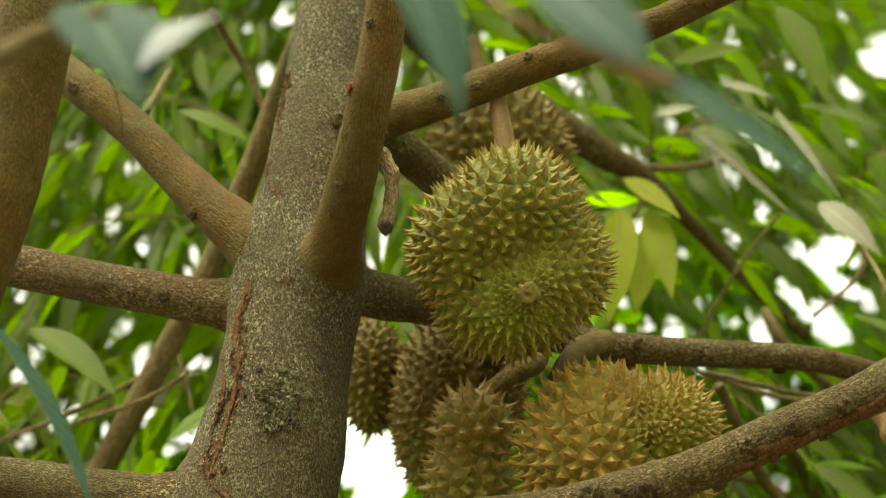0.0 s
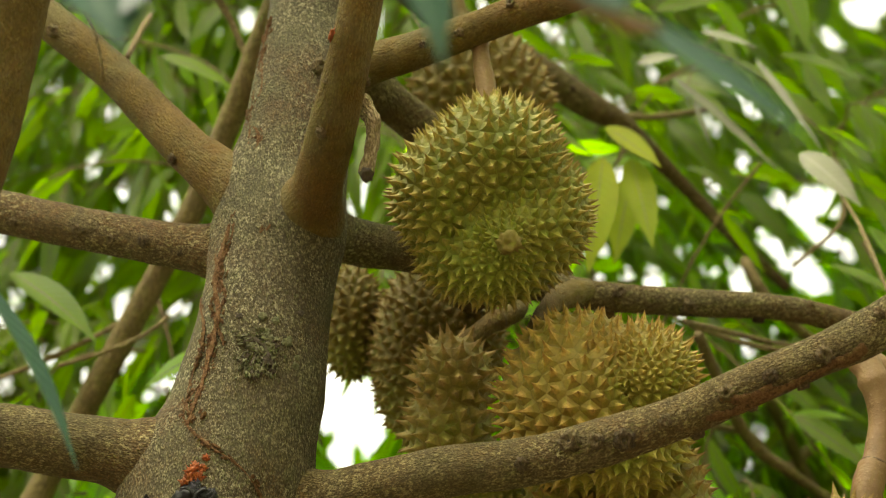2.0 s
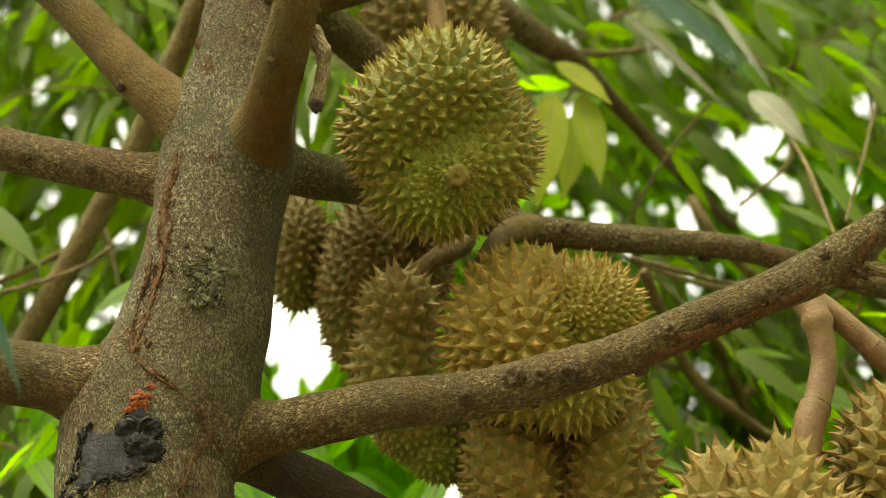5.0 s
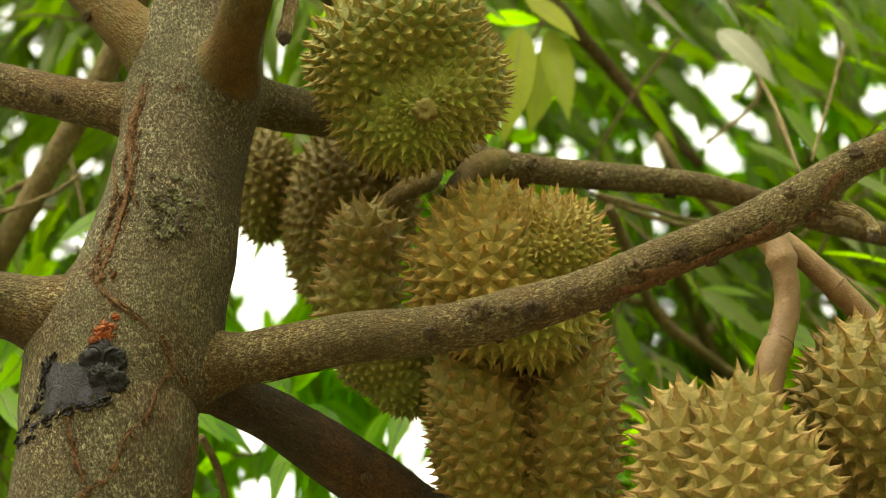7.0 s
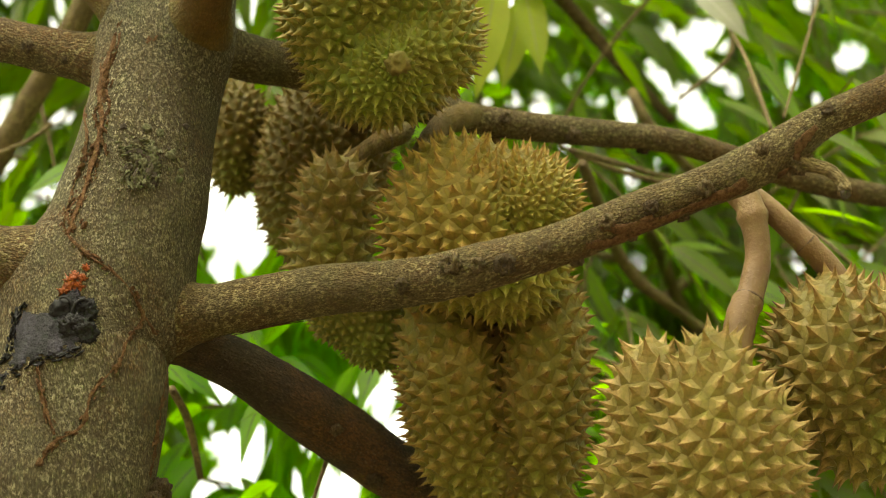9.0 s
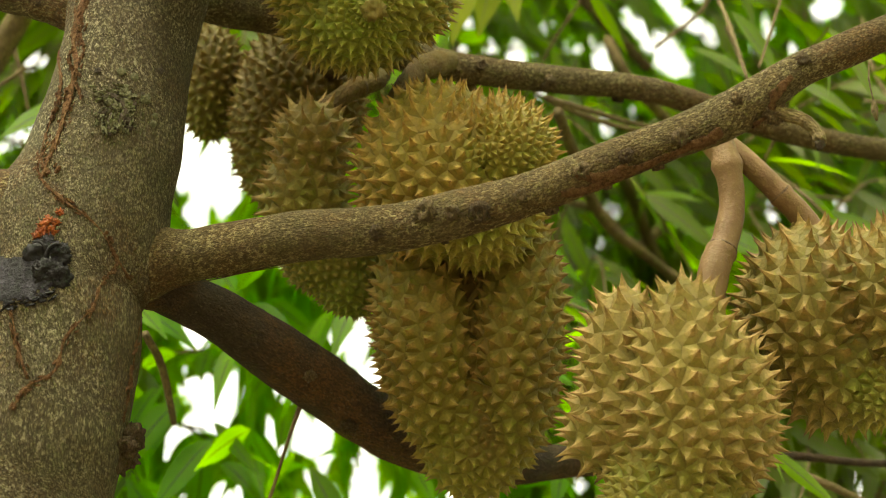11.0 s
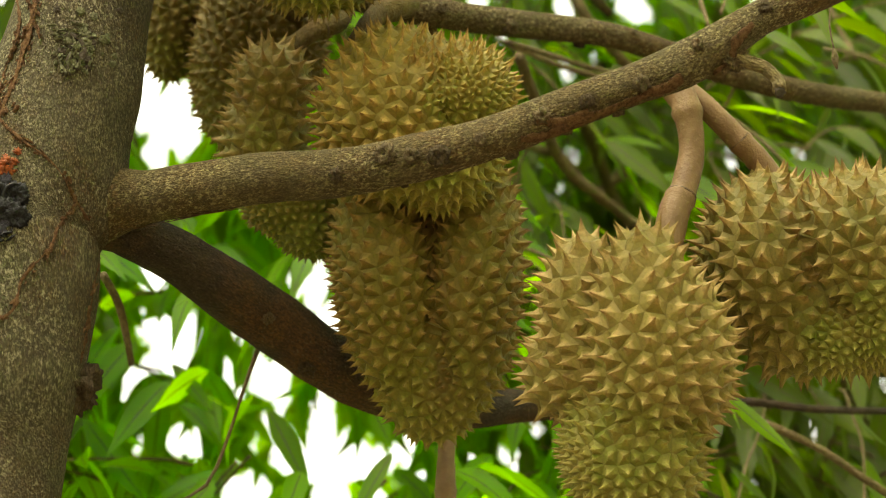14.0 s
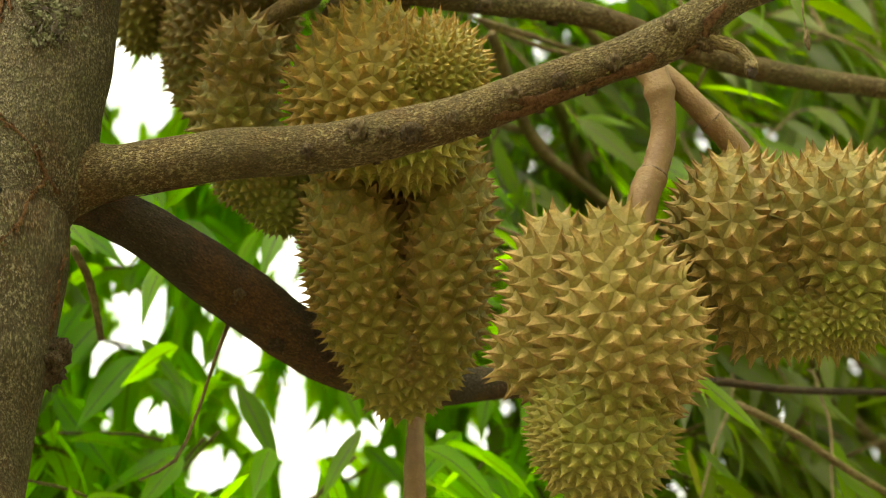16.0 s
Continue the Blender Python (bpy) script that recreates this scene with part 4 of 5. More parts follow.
front = axis(BOUGHS[9][3])
for i, way in enumerate(SEAMS):
    bm = tube([(*p[:3], p[3] * (0.5 if i < 11 else 1.2)) for p in way], 0.003, 11, 0.9, 70.0)
    # a seam lies flat in the bark
    wood = core if i < 11 else front
    for v in bm.verts:
        d = np.linalg.norm(wood[:, :3] - np.array(v.co), axis=1)
        n = int(d.argmin())
        out = v.co - Vector(wood[n, :3])
        rise = d[n] - wood[n, 3]
        v.co += out.normalized() * (0.0012 - 0.7 * rise if i < 11 else 0.002 - 0.85 * rise)
    seam = part("bark_seam", bm, SEAM, tree, "red-brown cracked bark seam")
    if i < 11:
        long = sum((Vector(a[:3]) - Vector(b[:3])).length for a, b in zip(way, way[1:]))
        tagged(part("bark_scale_band", flakes(way, int(long * (420 if i == 0 else 240)), 0.0055 if i == 0 else 0.002, 60 + i, 0.5), SEAM, seam, smooth=False), kind="stuff")


for i, way in enumerate(([(-0.196, 1.593, 2.855, 0.002), (-0.185, 1.594, 2.859, 0.003), (-0.173, 1.597, 2.855, 0.003), (-0.163, 1.598, 2.859, 0.002)], [(-0.174, 1.596, 2.856, 0.003), (-0.171, 1.599, 2.844, 0.003), (-0.174, 1.6, 2.832, 0.003), (-0.179, 1.601, 2.819, 0.002)], [(-0.183, 1.597, 2.838, 0.002), (-0.187, 1.598, 2.827, 0.002), (-0.185, 1.6, 2.813, 0.001)])):
    bm = tube(way, 0.003, 9, 0.9, 80.0)
    for v in bm.verts:
        d = np.linalg.norm(core[:, :3] - np.array(v.co), axis=1)
        n = int(d.argmin())
        v.co += (v.co - Vector(core[n, :3])).normalized() * (0.0014 - 0.7 * (d[n] - core[n, 3]))
    crack = part("bark_crack", bm, CUT, tree, "dark crack in the bark")
    tagged(part("moss_scale_band", flakes(way, 90, 0.008, 140 + i, 0.38), LICHEN, crack, smooth=False), kind="stuff")


KNOTS = [((0.072, 1.577, 2.669), (-0.38, -0.70, -0.61), 0.007), ((0.118, 1.551, 2.673), (-0.42, -0.88, -0.22), 0.009), ((0.142, 1.544, 2.666), (-0.30, -0.83, -0.47), 0.006), ((0.168, 1.541, 2.663), (-0.10, -0.75, -0.66), 0.008), ((0.207, 1.532, 2.674), (-0.07, -0.87, -0.49), 0.006), ((0.266, 1.519, 2.69), (-0.07, -0.88, -0.46), 0.007), ((0.308, 1.51, 2.699), (-0.05, -0.83, -0.56), 0.006),
         ((0.361, 1.5, 2.712), (0.03, -0.80, -0.60), 0.006), ((0.417, 1.484, 2.743), (-0.23, -0.97, -0.09), 0.006), ((0.483, 1.467, 2.774), (-0.22, -0.96, -0.14), 0.006), ((0.342, 1.531, 2.701), (0.33, 0.49, -0.81), 0.005), ((0.239, 1.556, 2.673), (0.31, 0.51, -0.80), 0.005), ((0.137, 1.582, 2.658), (0.18, 0.52, -0.83), 0.004), ((0.293, 1.543, 2.688), (0.33, 0.51, -0.80), 0.004),
         ((-0.097, 1.434, 2.988), (-0.54, -0.25, -0.80), 0.005), ((-0.052, 1.3, 3.075), (-0.60, -0.67, -0.44), 0.004), ((-0.087, 1.386, 3.01), (-0.77, -0.45, -0.44), 0.003), ((-0.047, 1.397, 3.017), (0.95, 0.25, -0.18), 0.004), ((-0.273, 1.596, 3.122), (-0.76, -0.33, -0.55), 0.005), ((-0.414, 1.58, 3.326), (-0.55, -0.69, -0.46), 0.006), ((-0.383, 1.646, 3.073), (-0.31, -0.73, -0.61), 0.006), ((-0.308, 1.638, 3.042), (-0.32, -0.73, -0.60), 0.006), ((-0.459, 1.656, 3.103), (-0.40, -0.57, -0.71), 0.004), ((-0.346, 1.645, 3.055), (-0.34, -0.63, -0.69), 0.004), ((-0.268, 1.639, 3.021), (-0.31, -0.55, -0.77), 0.004),
         ((0.301, 1.854, 3.06), (0.27, -0.41, -0.87), 0.009), ((0.217, 1.811, 3.057), (0.38, -0.87, -0.30), 0.006), ((0.39, 1.904, 3.072), (-0.13, 0.58, -0.80), 0.006), ((0.461, 1.916, 3.098), (0.55, -0.83, 0.04), 0.005), ((-0.103, 1.539, 3.189), (0.38, -0.90, -0.23), 0.009), ((0.044, 1.911, 2.643), (-0.08, -0.26, -0.96), 0.008), ((0.003, 1.843, 2.669), (0.43, -0.54, -0.72), 0.005), ((-0.178, 1.744, 2.541), (0.97, 0.18, -0.14), 0.012),
         ((0.012, 1.512, 3.184), (-0.11, -0.80, -0.59), 0.004), ((0.053, 1.505, 3.191), (-0.03, -0.79, -0.61), 0.004), ((0.111, 1.488, 3.211), (-0.21, -0.96, -0.17), 0.004), ((0.232, 2.109, 3.688), (0.39, -0.63, -0.67), 0.006), ((0.145, 2.026, 3.679), (0.38, -0.25, -0.89), 0.007)]
for i, (place, normal, size) in enumerate(KNOTS):
    knot(place, normal, size * (1.0 + 0.1 * (i % 4)), KNOT_PALE if i % 3 else KNOT, tree, flat=0.6 + 0.15 * (i % 3), seed=i, ragged=0.5)
    if i % 3 != 2:
        knot(Vector(place) + Vector(normal) * size * 0.12, normal, size * 0.36, CUT, tree, "leaf_scar", 0.5, seed=i + 30)

# weeping wound with black resin, grey crust and a lump of orange sap
for i, (place, normal, size) in enumerate([((-0.167, 1.604, 2.825), (0.40, -0.87, -0.28), 0.003), ((-0.151, 1.604, 2.86), (0.51, -0.81, -0.28), 0.005), ((-0.165, 1.6, 2.846), (0.37, -0.89, -0.27), 0.004), ((-0.168, 1.601, 2.833), (0.35, -0.90, -0.27), 0.004), ((-0.186, 1.594, 2.851), (0.08, -0.97, -0.22), 0.004), ((-0.173, 1.596, 2.853), (0.25, -0.94, -0.25), 0.003), ((-0.153, 1.601, 2.865), (0.47, -0.84, -0.28), 0.002), ((-0.169, 1.597, 2.851), (0.30, -0.92, -0.26), 0.005), ((-0.142, 1.615, 2.847), (0.67, -0.69, -0.29), 0.003), ((-0.192, 1.595, 2.84), (0.04, -0.98, -0.22), 0.004), ((-0.174, 1.59, 2.885), (0.15, -0.96, -0.24), 0.004), ((-0.17, 1.594, 2.869), (0.25, -0.93, -0.25), 0.003), ((-0.162, 1.6, 2.853), (0.39, -0.88, -0.27), 0.003), ((-0.179, 1.596, 2.845), (0.19, -0.95, -0.24), 0.004), ((-0.161, 1.595, 2.882), (0.34, -0.90, -0.26), 0.004), ((-0.183, 1.595, 2.846), (0.14, -0.96, -0.24), 0.003), ((-0.183, 1.595, 2.849), (0.14, -0.96, -0.23), 0.003), ((-0.148, 1.605, 2.866), (0.55, -0.78, -0.28), 0.002), ((-0.136, 1.606, 2.898), (0.65, -0.71, -0.28), 0.003), ((-0.171, 1.595, 2.861), (0.26, -0.93, -0.25), 0.005), ((-0.15, 1.604, 2.863), (0.53, -0.80, -0.28), 0.003), ((-0.198, 1.59, 2.888), (-0.17, -0.97, -0.17), 0.003), ((-0.169, 1.6, 2.84), (0.33, -0.90, -0.27), 0.004), ((-0.144, 1.616, 2.837), (0.65, -0.70, -0.30), 0.004), ((-0.164, 1.6, 2.849), (0.37, -0.89, -0.27), 0.004), ((-0.162, 1.594, 2.883), (0.32, -0.91, -0.26), 0.002)]):
    knot(place, normal, size, LICHEN if i % 3 else CUT, tree, "lichen_patch", 0.4, seed=110 + i, ragged=0.9)
knot((-0.185, 1.735, 2.537), (0.95, -0.1, -0.2), 0.026, KNOT, tree, "branch_stub", 0.9, seed=140, ragged=0.06)
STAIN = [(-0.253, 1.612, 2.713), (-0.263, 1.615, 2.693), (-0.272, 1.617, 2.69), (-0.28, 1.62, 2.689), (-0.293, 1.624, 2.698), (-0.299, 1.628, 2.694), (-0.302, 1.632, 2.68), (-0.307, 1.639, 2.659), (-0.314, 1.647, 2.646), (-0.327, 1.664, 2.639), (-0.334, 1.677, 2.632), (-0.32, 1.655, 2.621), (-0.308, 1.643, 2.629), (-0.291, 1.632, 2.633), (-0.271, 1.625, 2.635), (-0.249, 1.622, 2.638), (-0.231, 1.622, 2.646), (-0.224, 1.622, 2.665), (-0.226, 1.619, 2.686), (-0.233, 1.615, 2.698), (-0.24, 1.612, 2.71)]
def stain(corners):
    """A thin ragged crust that follows the bark inside an outline."""
    mid = sum((Vector(c) for c in corners), Vector()) / len(corners)
    out = (Vector(EYE) - mid).normalized()
    u = out.cross(Vector((0, 0, 1))).normalized()
    v = u.cross(out)
    flat = [((Vector(c) - mid).dot(u), (Vector(c) - mid).dot(v)) for c in corners]

    def depth(x, y):
        """How far inside the outline a point lies; negative outside."""
        inside, near = False, 9.0
        for (x0, y0), (x1, y1) in zip(flat, flat[1:] + flat[:1]):
            if (y0 > y) != (y1 > y) and x < x0 + (y - y0) * (x1 - x0) / (y1 - y0):
                inside = not inside
            t = min(1.0, max(0.0, ((x - x0) * (x1 - x0) + (y - y0) * (y1 - y0)) / ((x1 - x0) ** 2 + (y1 - y0) ** 2)))
            near = min(near, math.hypot(x - x0 - t * (x1 - x0), y - y0 - t * (y1 - y0)))
        return near if inside else -near

    step = 0.0016
    cols, rows = (range(int(min(q[i] for q in flat) / step) - 4, int(max(q[i] for q in flat) / step) + 5) for i in (0, 1))
    bm = bmesh.new()
    grid = {}
    for i in cols:
        for j in rows:
            p = mid + u * (i * step) + v * (j * step)
            ragged = 0.007 * noise.noise(p * 120) + 0.006 * noise.noise(p * 330) - 0.002
            d = depth(i * step, j * step) + ragged
            seat = BARK_SKIN.ray_cast(p + out * 0.2, -out)[0]
            if seat and d > 0:
                lift = min(0.0016, 0.35 * d) + 0.004 * max(0.0, noise.noise(Vector((p.x * 90, p.y * 90, p.z * 55)))) * min(1.0, d / 0.006)
                grid[i, j] = bm.verts.new(seat + out * (lift - 0.0002))
    for (i, j) in list(grid):
        square = [grid.get(q) for q in ((i, j), (i + 1, j), (i + 1, j + 1), (i, j + 1))]
        if all(square) and max((p.co - q.co).length for p in square for q in square) < 0.008:
            bm.faces.new(square)
    return bm


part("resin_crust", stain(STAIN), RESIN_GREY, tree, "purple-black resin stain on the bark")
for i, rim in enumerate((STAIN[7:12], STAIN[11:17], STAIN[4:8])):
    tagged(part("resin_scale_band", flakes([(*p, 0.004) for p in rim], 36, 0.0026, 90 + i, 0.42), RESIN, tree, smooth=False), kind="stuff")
# the rotten hole: dark hollows, each half closed by a curled lip of dead bark
for i, (place, size) in enumerate((((-0.255, 1.615, 2.684), 0.011), ((-0.235, 1.618, 2.682), 0.0125), ((-0.244, 1.618, 2.664), 0.013), ((-0.233, 1.62, 2.66), 0.012))):
    normal = (Vector(EYE) - Vector(place)).normalized()
    knot(place, normal, size, RESIN, tree, "rotten_hollow", 0.35, seed=50 + i, ragged=0.2)
for i, (place, start) in enumerate((((-0.255, 1.615, 2.684), 1.2), ((-0.235, 1.618, 2.682), -1.7))):
    out = (Vector(EYE) - Vector(place)).normalized()
    u = out.cross(Vector((0, 0, 1))).normalized()
    v = u.cross(out)
    lip = [(*(Vector(place) + out * (0.002 + 0.003 * math.sin(0.6 * k)) + (u * math.cos(start + 0.62 * k) + v * 1.25 * math.sin(start + 0.62 * k)) * 0.0105), 0.0008 + 0.0011 * math.sin(0.52 * k)) for k in range(7)]
    part("bark_lip", tube(lip, 0.002, 8, 0.3, 200.0), RESIN, tree, "curled lip of blackened bark")
    knot(Vector(place) - out * 0.001, out, 0.0075, DEAD_PALE, tree, "old_wood", 0.3, seed=58 + i, ragged=0.2)
for i, (place, size) in enumerate((((-0.254, 1.613, 2.705), 0.0040), ((-0.248, 1.611, 2.715), 0.0050), ((-0.244, 1.611, 2.721), 0.0040), ((-0.233, 1.61, 2.729), 0.0032), ((-0.241, 1.613, 2.709), 0.0043), ((-0.249, 1.612, 2.709), 0.0043), ((-0.236, 1.611, 2.718), 0.0032), ((-0.231, 1.617, 2.691), 0.0029), ((-0.241, 1.615, 2.691), 0.0025))):
    knot(place, (Vector(EYE) - Vector(place)).normalized(), size, ORANGE, tree, "sap_lump", 0.5, seed=80 + i, ragged=1.6)
for place, normal in (((-0.076, 1.349, 3.039), (-0.9, -0.42, -0.09)), ((-0.078, 1.354, 3.038), (-0.94, -0.35, 0.0))):
    knot(place, normal, 0.0035, ORANGE, tree, "sap_lump", 0.9, seed=87, ragged=1.2)


# ---- leaves ----
def leaf_shape(rows=7, wide=0.17, fold=0.22, droop=0.25, curl=0.0):
    """A pointed oval leaf of unit length along x, its face up: points, faces, and where they lie across and along."""
    pts, across, along, faces = [], [], [], []
    for i in range(rows + 1):
        t = i / rows
        w = wide * (math.sin(math.pi * t ** 0.85) ** 0.8) * (1 - 0.25 * t) + 0.004
        if t > 0.85:
            w *= 0.75
        z = -droop * t * t
        for s in (-1, 0, 1):
            pts.append((t * (1 - 0.12 * droop), s * w, z + abs(s) * w * fold + curl * w * math.sin(5 * t) * s))
            across.append(s), along.append(t)
    for i in range(rows):
        for s in (0, 1):
            b = 3 * i + s
            faces.append((b, b + 3, b + 4, b + 1))
    return np.array(pts), faces, across, along


SHAPES = [leaf_shape(7, w, f, d, c) for w, f, d, c in
          ((0.105, 0.25, 0.2, 0.0), (0.12, 0.15, 0.35, 0.1), (0.09, 0.4, 0.1, -0.1), (0.11, 0.3, 0.5, 0.15), (0.125, 0.1, 0.15, 0.2))]


PLAIN = leaf_shape(4, 0.18, 0.2, 0.3)


def leaf_mesh(name, shape, material):
    pts, faces, across, along = shape
    me = bpy.data.meshes.new(name)
    me.from_pydata([tuple(p) for p in pts], [], faces)
    me.attributes.new("across", "FLOAT", "POINT").data.foreach_set("value", across)
    me.attributes.new("along", "FLOAT", "POINT").data.foreach_set("value", along)
    me.polygons.foreach_set("use_smooth", [True] * len(me.polygons))
    me.materials.append(material)
    return me


def leaf_pose(base, way, face, size):
    x = Vector(way).normalized()
    z = Vector(face)
    z = (z - x * z.dot(x)).normalized()
    m = Matrix((x, z.cross(x), z)).transposed() * size
    return Matrix.Translation(base) @ m.to_4x4()


def spray(rnd, base, lean, droop=1.0):
    """A drooping leafy twig: its line and the poses of its leaves."""
    n = rnd.randint(7, 11)
    length = rnd.uniform(0.3, 0.5)
    # leaves hang outwards, away from the trunk
    hang = Vector((0.45 if base[0] > -0.1 else -0.35, 0, -0.25))
    d = Vector(lean).normalized()
    p = Vector(base)
    line, leaves = [(*p, 0.0028)], []
    for i in range(n):
        d = (d + Vector((0, 0, -0.16)) + Vector((rnd.uniform(-1, 1), rnd.uniform(-1, 1), rnd.uniform(-1, 1))) * 0.12).normalized()
        p = p + d * (length / n)
        line.append((*p, 0.0028 - 0.0015 * i / n))
        side = d.cross(Vector((0, 0, 1))).normalized() * (1 if i % 2 else -1)
        way = d * rnd.uniform(0.2, 0.6) + side * rnd.uniform(0.5, 0.9) * (1 - 0.6 * droop) + hang * droop + Vector((0, 0, -rnd.uniform(0.05, 0.75)))
        face = Vector((rnd.uniform(-0.8, 0.8), rnd.uniform(-0.9, 0.5), 0.8))
        leaves.append(leaf_pose(p, way, face, rnd.uniform(0.11, 0.175)))
    return line, leaves


# gaps in the crown where the sky shows: azimuth, height and half width in degrees
GAPS = [(-3.39, 36.22, 0.75), (-2.54, 35.35, 0.33), (-3.6, 34.9, 0.3), (-3.01, 36.19, 0.81), (-3.13, 36.25, 0.71), (18.09, 45.28, 0.75), (-5.79, 49.00, 0.32), (-6.66, 47.25, 0.23), (-3.88, 31.44, 0.42), (-3.33, 29.75, 0.75), (-2.18, 29.91, 0.49), (-1.33, 28.79, 0.19),
        (0.34, 28.34, 0.52), (0.04, 28.83, 0.29), (1.98, 27.22, 0.49), (1.10, 26.40, 0.55), (2.19, 26.04, 0.58), (2.99, 25.90, 0.42), (-2.65, 26.81, 0.49), (-0.80, 25.20, 0.52), (1.75, 24.79, 0.58), (7.60, 25.81, 0.23), (4.76, 24.31, 0.32), (1.56, 31.28, 0.42), (1.88, 30.55, 0.45), (2.29, 29.88, 0.29)]
GAPS = [(a, e, 1.12 * r) for a, e, r in GAPS]
GAPS += [(a, e, 0.85 * r) for a, e, r in ((13.87, 39.92, 0.52), (13.22, 40.37, 0.26), (14.26, 39.18, 0.26), (13.26, 38.64, 0.45), (12.29, 39.55, 0.23), (11.20, 38.06, 0.28), (12.94, 38.79, 0.32), (13.55, 38.29, 0.36), (13.63, 37.79, 0.29), (12.73, 37.52, 0.15), (14.89, 38.81, 0.26),
         (17.34, 38.29, 0.23), (18.08, 37.42, 0.19), (14.72, 40.06, 0.49), (18.38, 40.37, 0.32), (19.50, 38.68, 0.49), (6.46, 40.05, 0.29), (8.13, 38.67, 0.23), (-2.50, 41.91, 0.36))]


# and many chinks no wider than a leaf
rnd = random.Random(77)
CHINKS = [(-14.42, 45.13), (-11.58, 42.23), (-9.60, 42.21), (-9.69, 41.59), (-12.15, 40.08), (-15.15, 39.39), (-15.63, 38.43), (-11.40, 39.27), (-9.58, 38.93), (-9.03, 39.03), (-11.04, 37.56), (-10.18, 36.70),
          (-9.61, 36.87), (-12.68, 37.00), (-15.22, 36.60), (-14.33, 37.36), (-12.65, 43.02), (-15.93, 40.75), (-10.79, 35.34),
          (5.90, 45.12), (7.10, 44.34), (7.57, 43.95), (8.10, 43.88), (9.52, 44.60), (10.98, 41.17), (7.74, 41.90), (7.20, 41.48), (9.08, 41.02), (9.42, 39.50), (6.23, 38.99),
          (8.24, 38.89), (10.16, 38.85), (12.99, 43.01), (14.52, 45.55), (16.58, 44.38)]
CHINKS += [(7.25, 39.16), (11.15, 38.80), (11.89, 37.88), (14.20, 37.70), (12.14, 36.70), (11.11, 36.60), (10.74, 35.75), (10.90, 34.02), (10.16, 33.22), (15.09, 33.64), (16.07, 33.31),
           (-4.31, 28.59), (-3.85, 28.92), (-0.84, 29.75), (-0.99, 28.16), (1.76, 27.97), (3.69, 25.96), (-4.17, 26.61), (-0.67, 26.34), (0.17, 27.07), (4.73, 25.58), (6.30, 25.91),
           (3.50, 24.82), (17.17, 25.02), (19.53, 24.60), (19.62, 26.19), (19.61, 23.79), (13.57, 23.54), (12.99, 24.33), (8.63, 26.48), (-4.65, 28.07), (4.35, 28.65)]
CHINKS += [(rnd.uniform(-13, 19), rnd.uniform(25, 36)) for _ in range(26)] + [(rnd.uniform(-14, 19), rnd.uniform(36, 54)) for _ in range(24)]
OPEN = [(a, e, 0.13 if e < 37 else 0.125) for a, e in CHINKS]
for a, e, r in GAPS:
    # a gap is a ragged cluster of openings
    OPEN += [(a, e, 0.85 * r)] if r < 0.3 else [(a + rnd.gauss(0, 0.55 * r), e + rnd.gauss(0, 0.4 * r), r * rnd.uniform(0.3, 0.5)) for _ in range(4)]


def aside(m):
    """The pose of a leaf, slid sideways where it would close a gap or a chink; none where it cannot give way."""
    for turn in range(6):
        ends = [m @ Vector((t, 0, 0)) - Vector(EYE) for t in (0.05, 0.5, 0.95)]
        far = ends[1].length
        ends = [(math.degrees(math.atan2(v.x, v.y)), math.degrees(math.asin(v.z / v.length))) for v in ends]
        half = math.degrees(0.125 * m.col[1].xyz.length / far)
        push = None
        for a, e, r in OPEN:
            if abs(ends[1][0] - a) > 4 or abs(ends[1][1] - e) > 3:
                continue
            for (a0, e0), (a1, e1) in zip(ends, ends[1:]):
                k = math.cos(radians(e))
                x, y, dx, dy = (a - a0) * k, e - e0, (a1 - a0) * k, e1 - e0
                t = min(1.0, max(0.0, (x * dx + y * dy) / max(1e-9, dx * dx + dy * dy)))
                x, y = t * dx - x, t * dy - y
                near = math.hypot(x, y)
                if near < half + r and (push is None or half + r - near > push[0]):
                    push = half + r - near, x / max(near, 1e-3), y / max(near, 1e-3), a, e
        if not push:
            return m
        s, x, y, a, e = push
        east = Vector((math.cos(radians(a)), -math.sin(radians(a)), 0))
        up = Vector((-math.sin(radians(a)) * math.sin(radians(e)), -math.cos(radians(a)) * math.sin(radians(e)), math.cos(radians(e))))
        m = Matrix.Translation((east * x + up * y) * ((s + 0.01) * radians(1) * far)) @ m
    return None


def open_sky(p):
    v = p - Vector(EYE)
    az, el = math.degrees(math.atan2(v.x, v.y)), math.degrees(math.asin(v.z / v.length))
    return any(math.hypot((az - a) * math.cos(radians(el)), el - e) < r for a, e, r in GAPS)


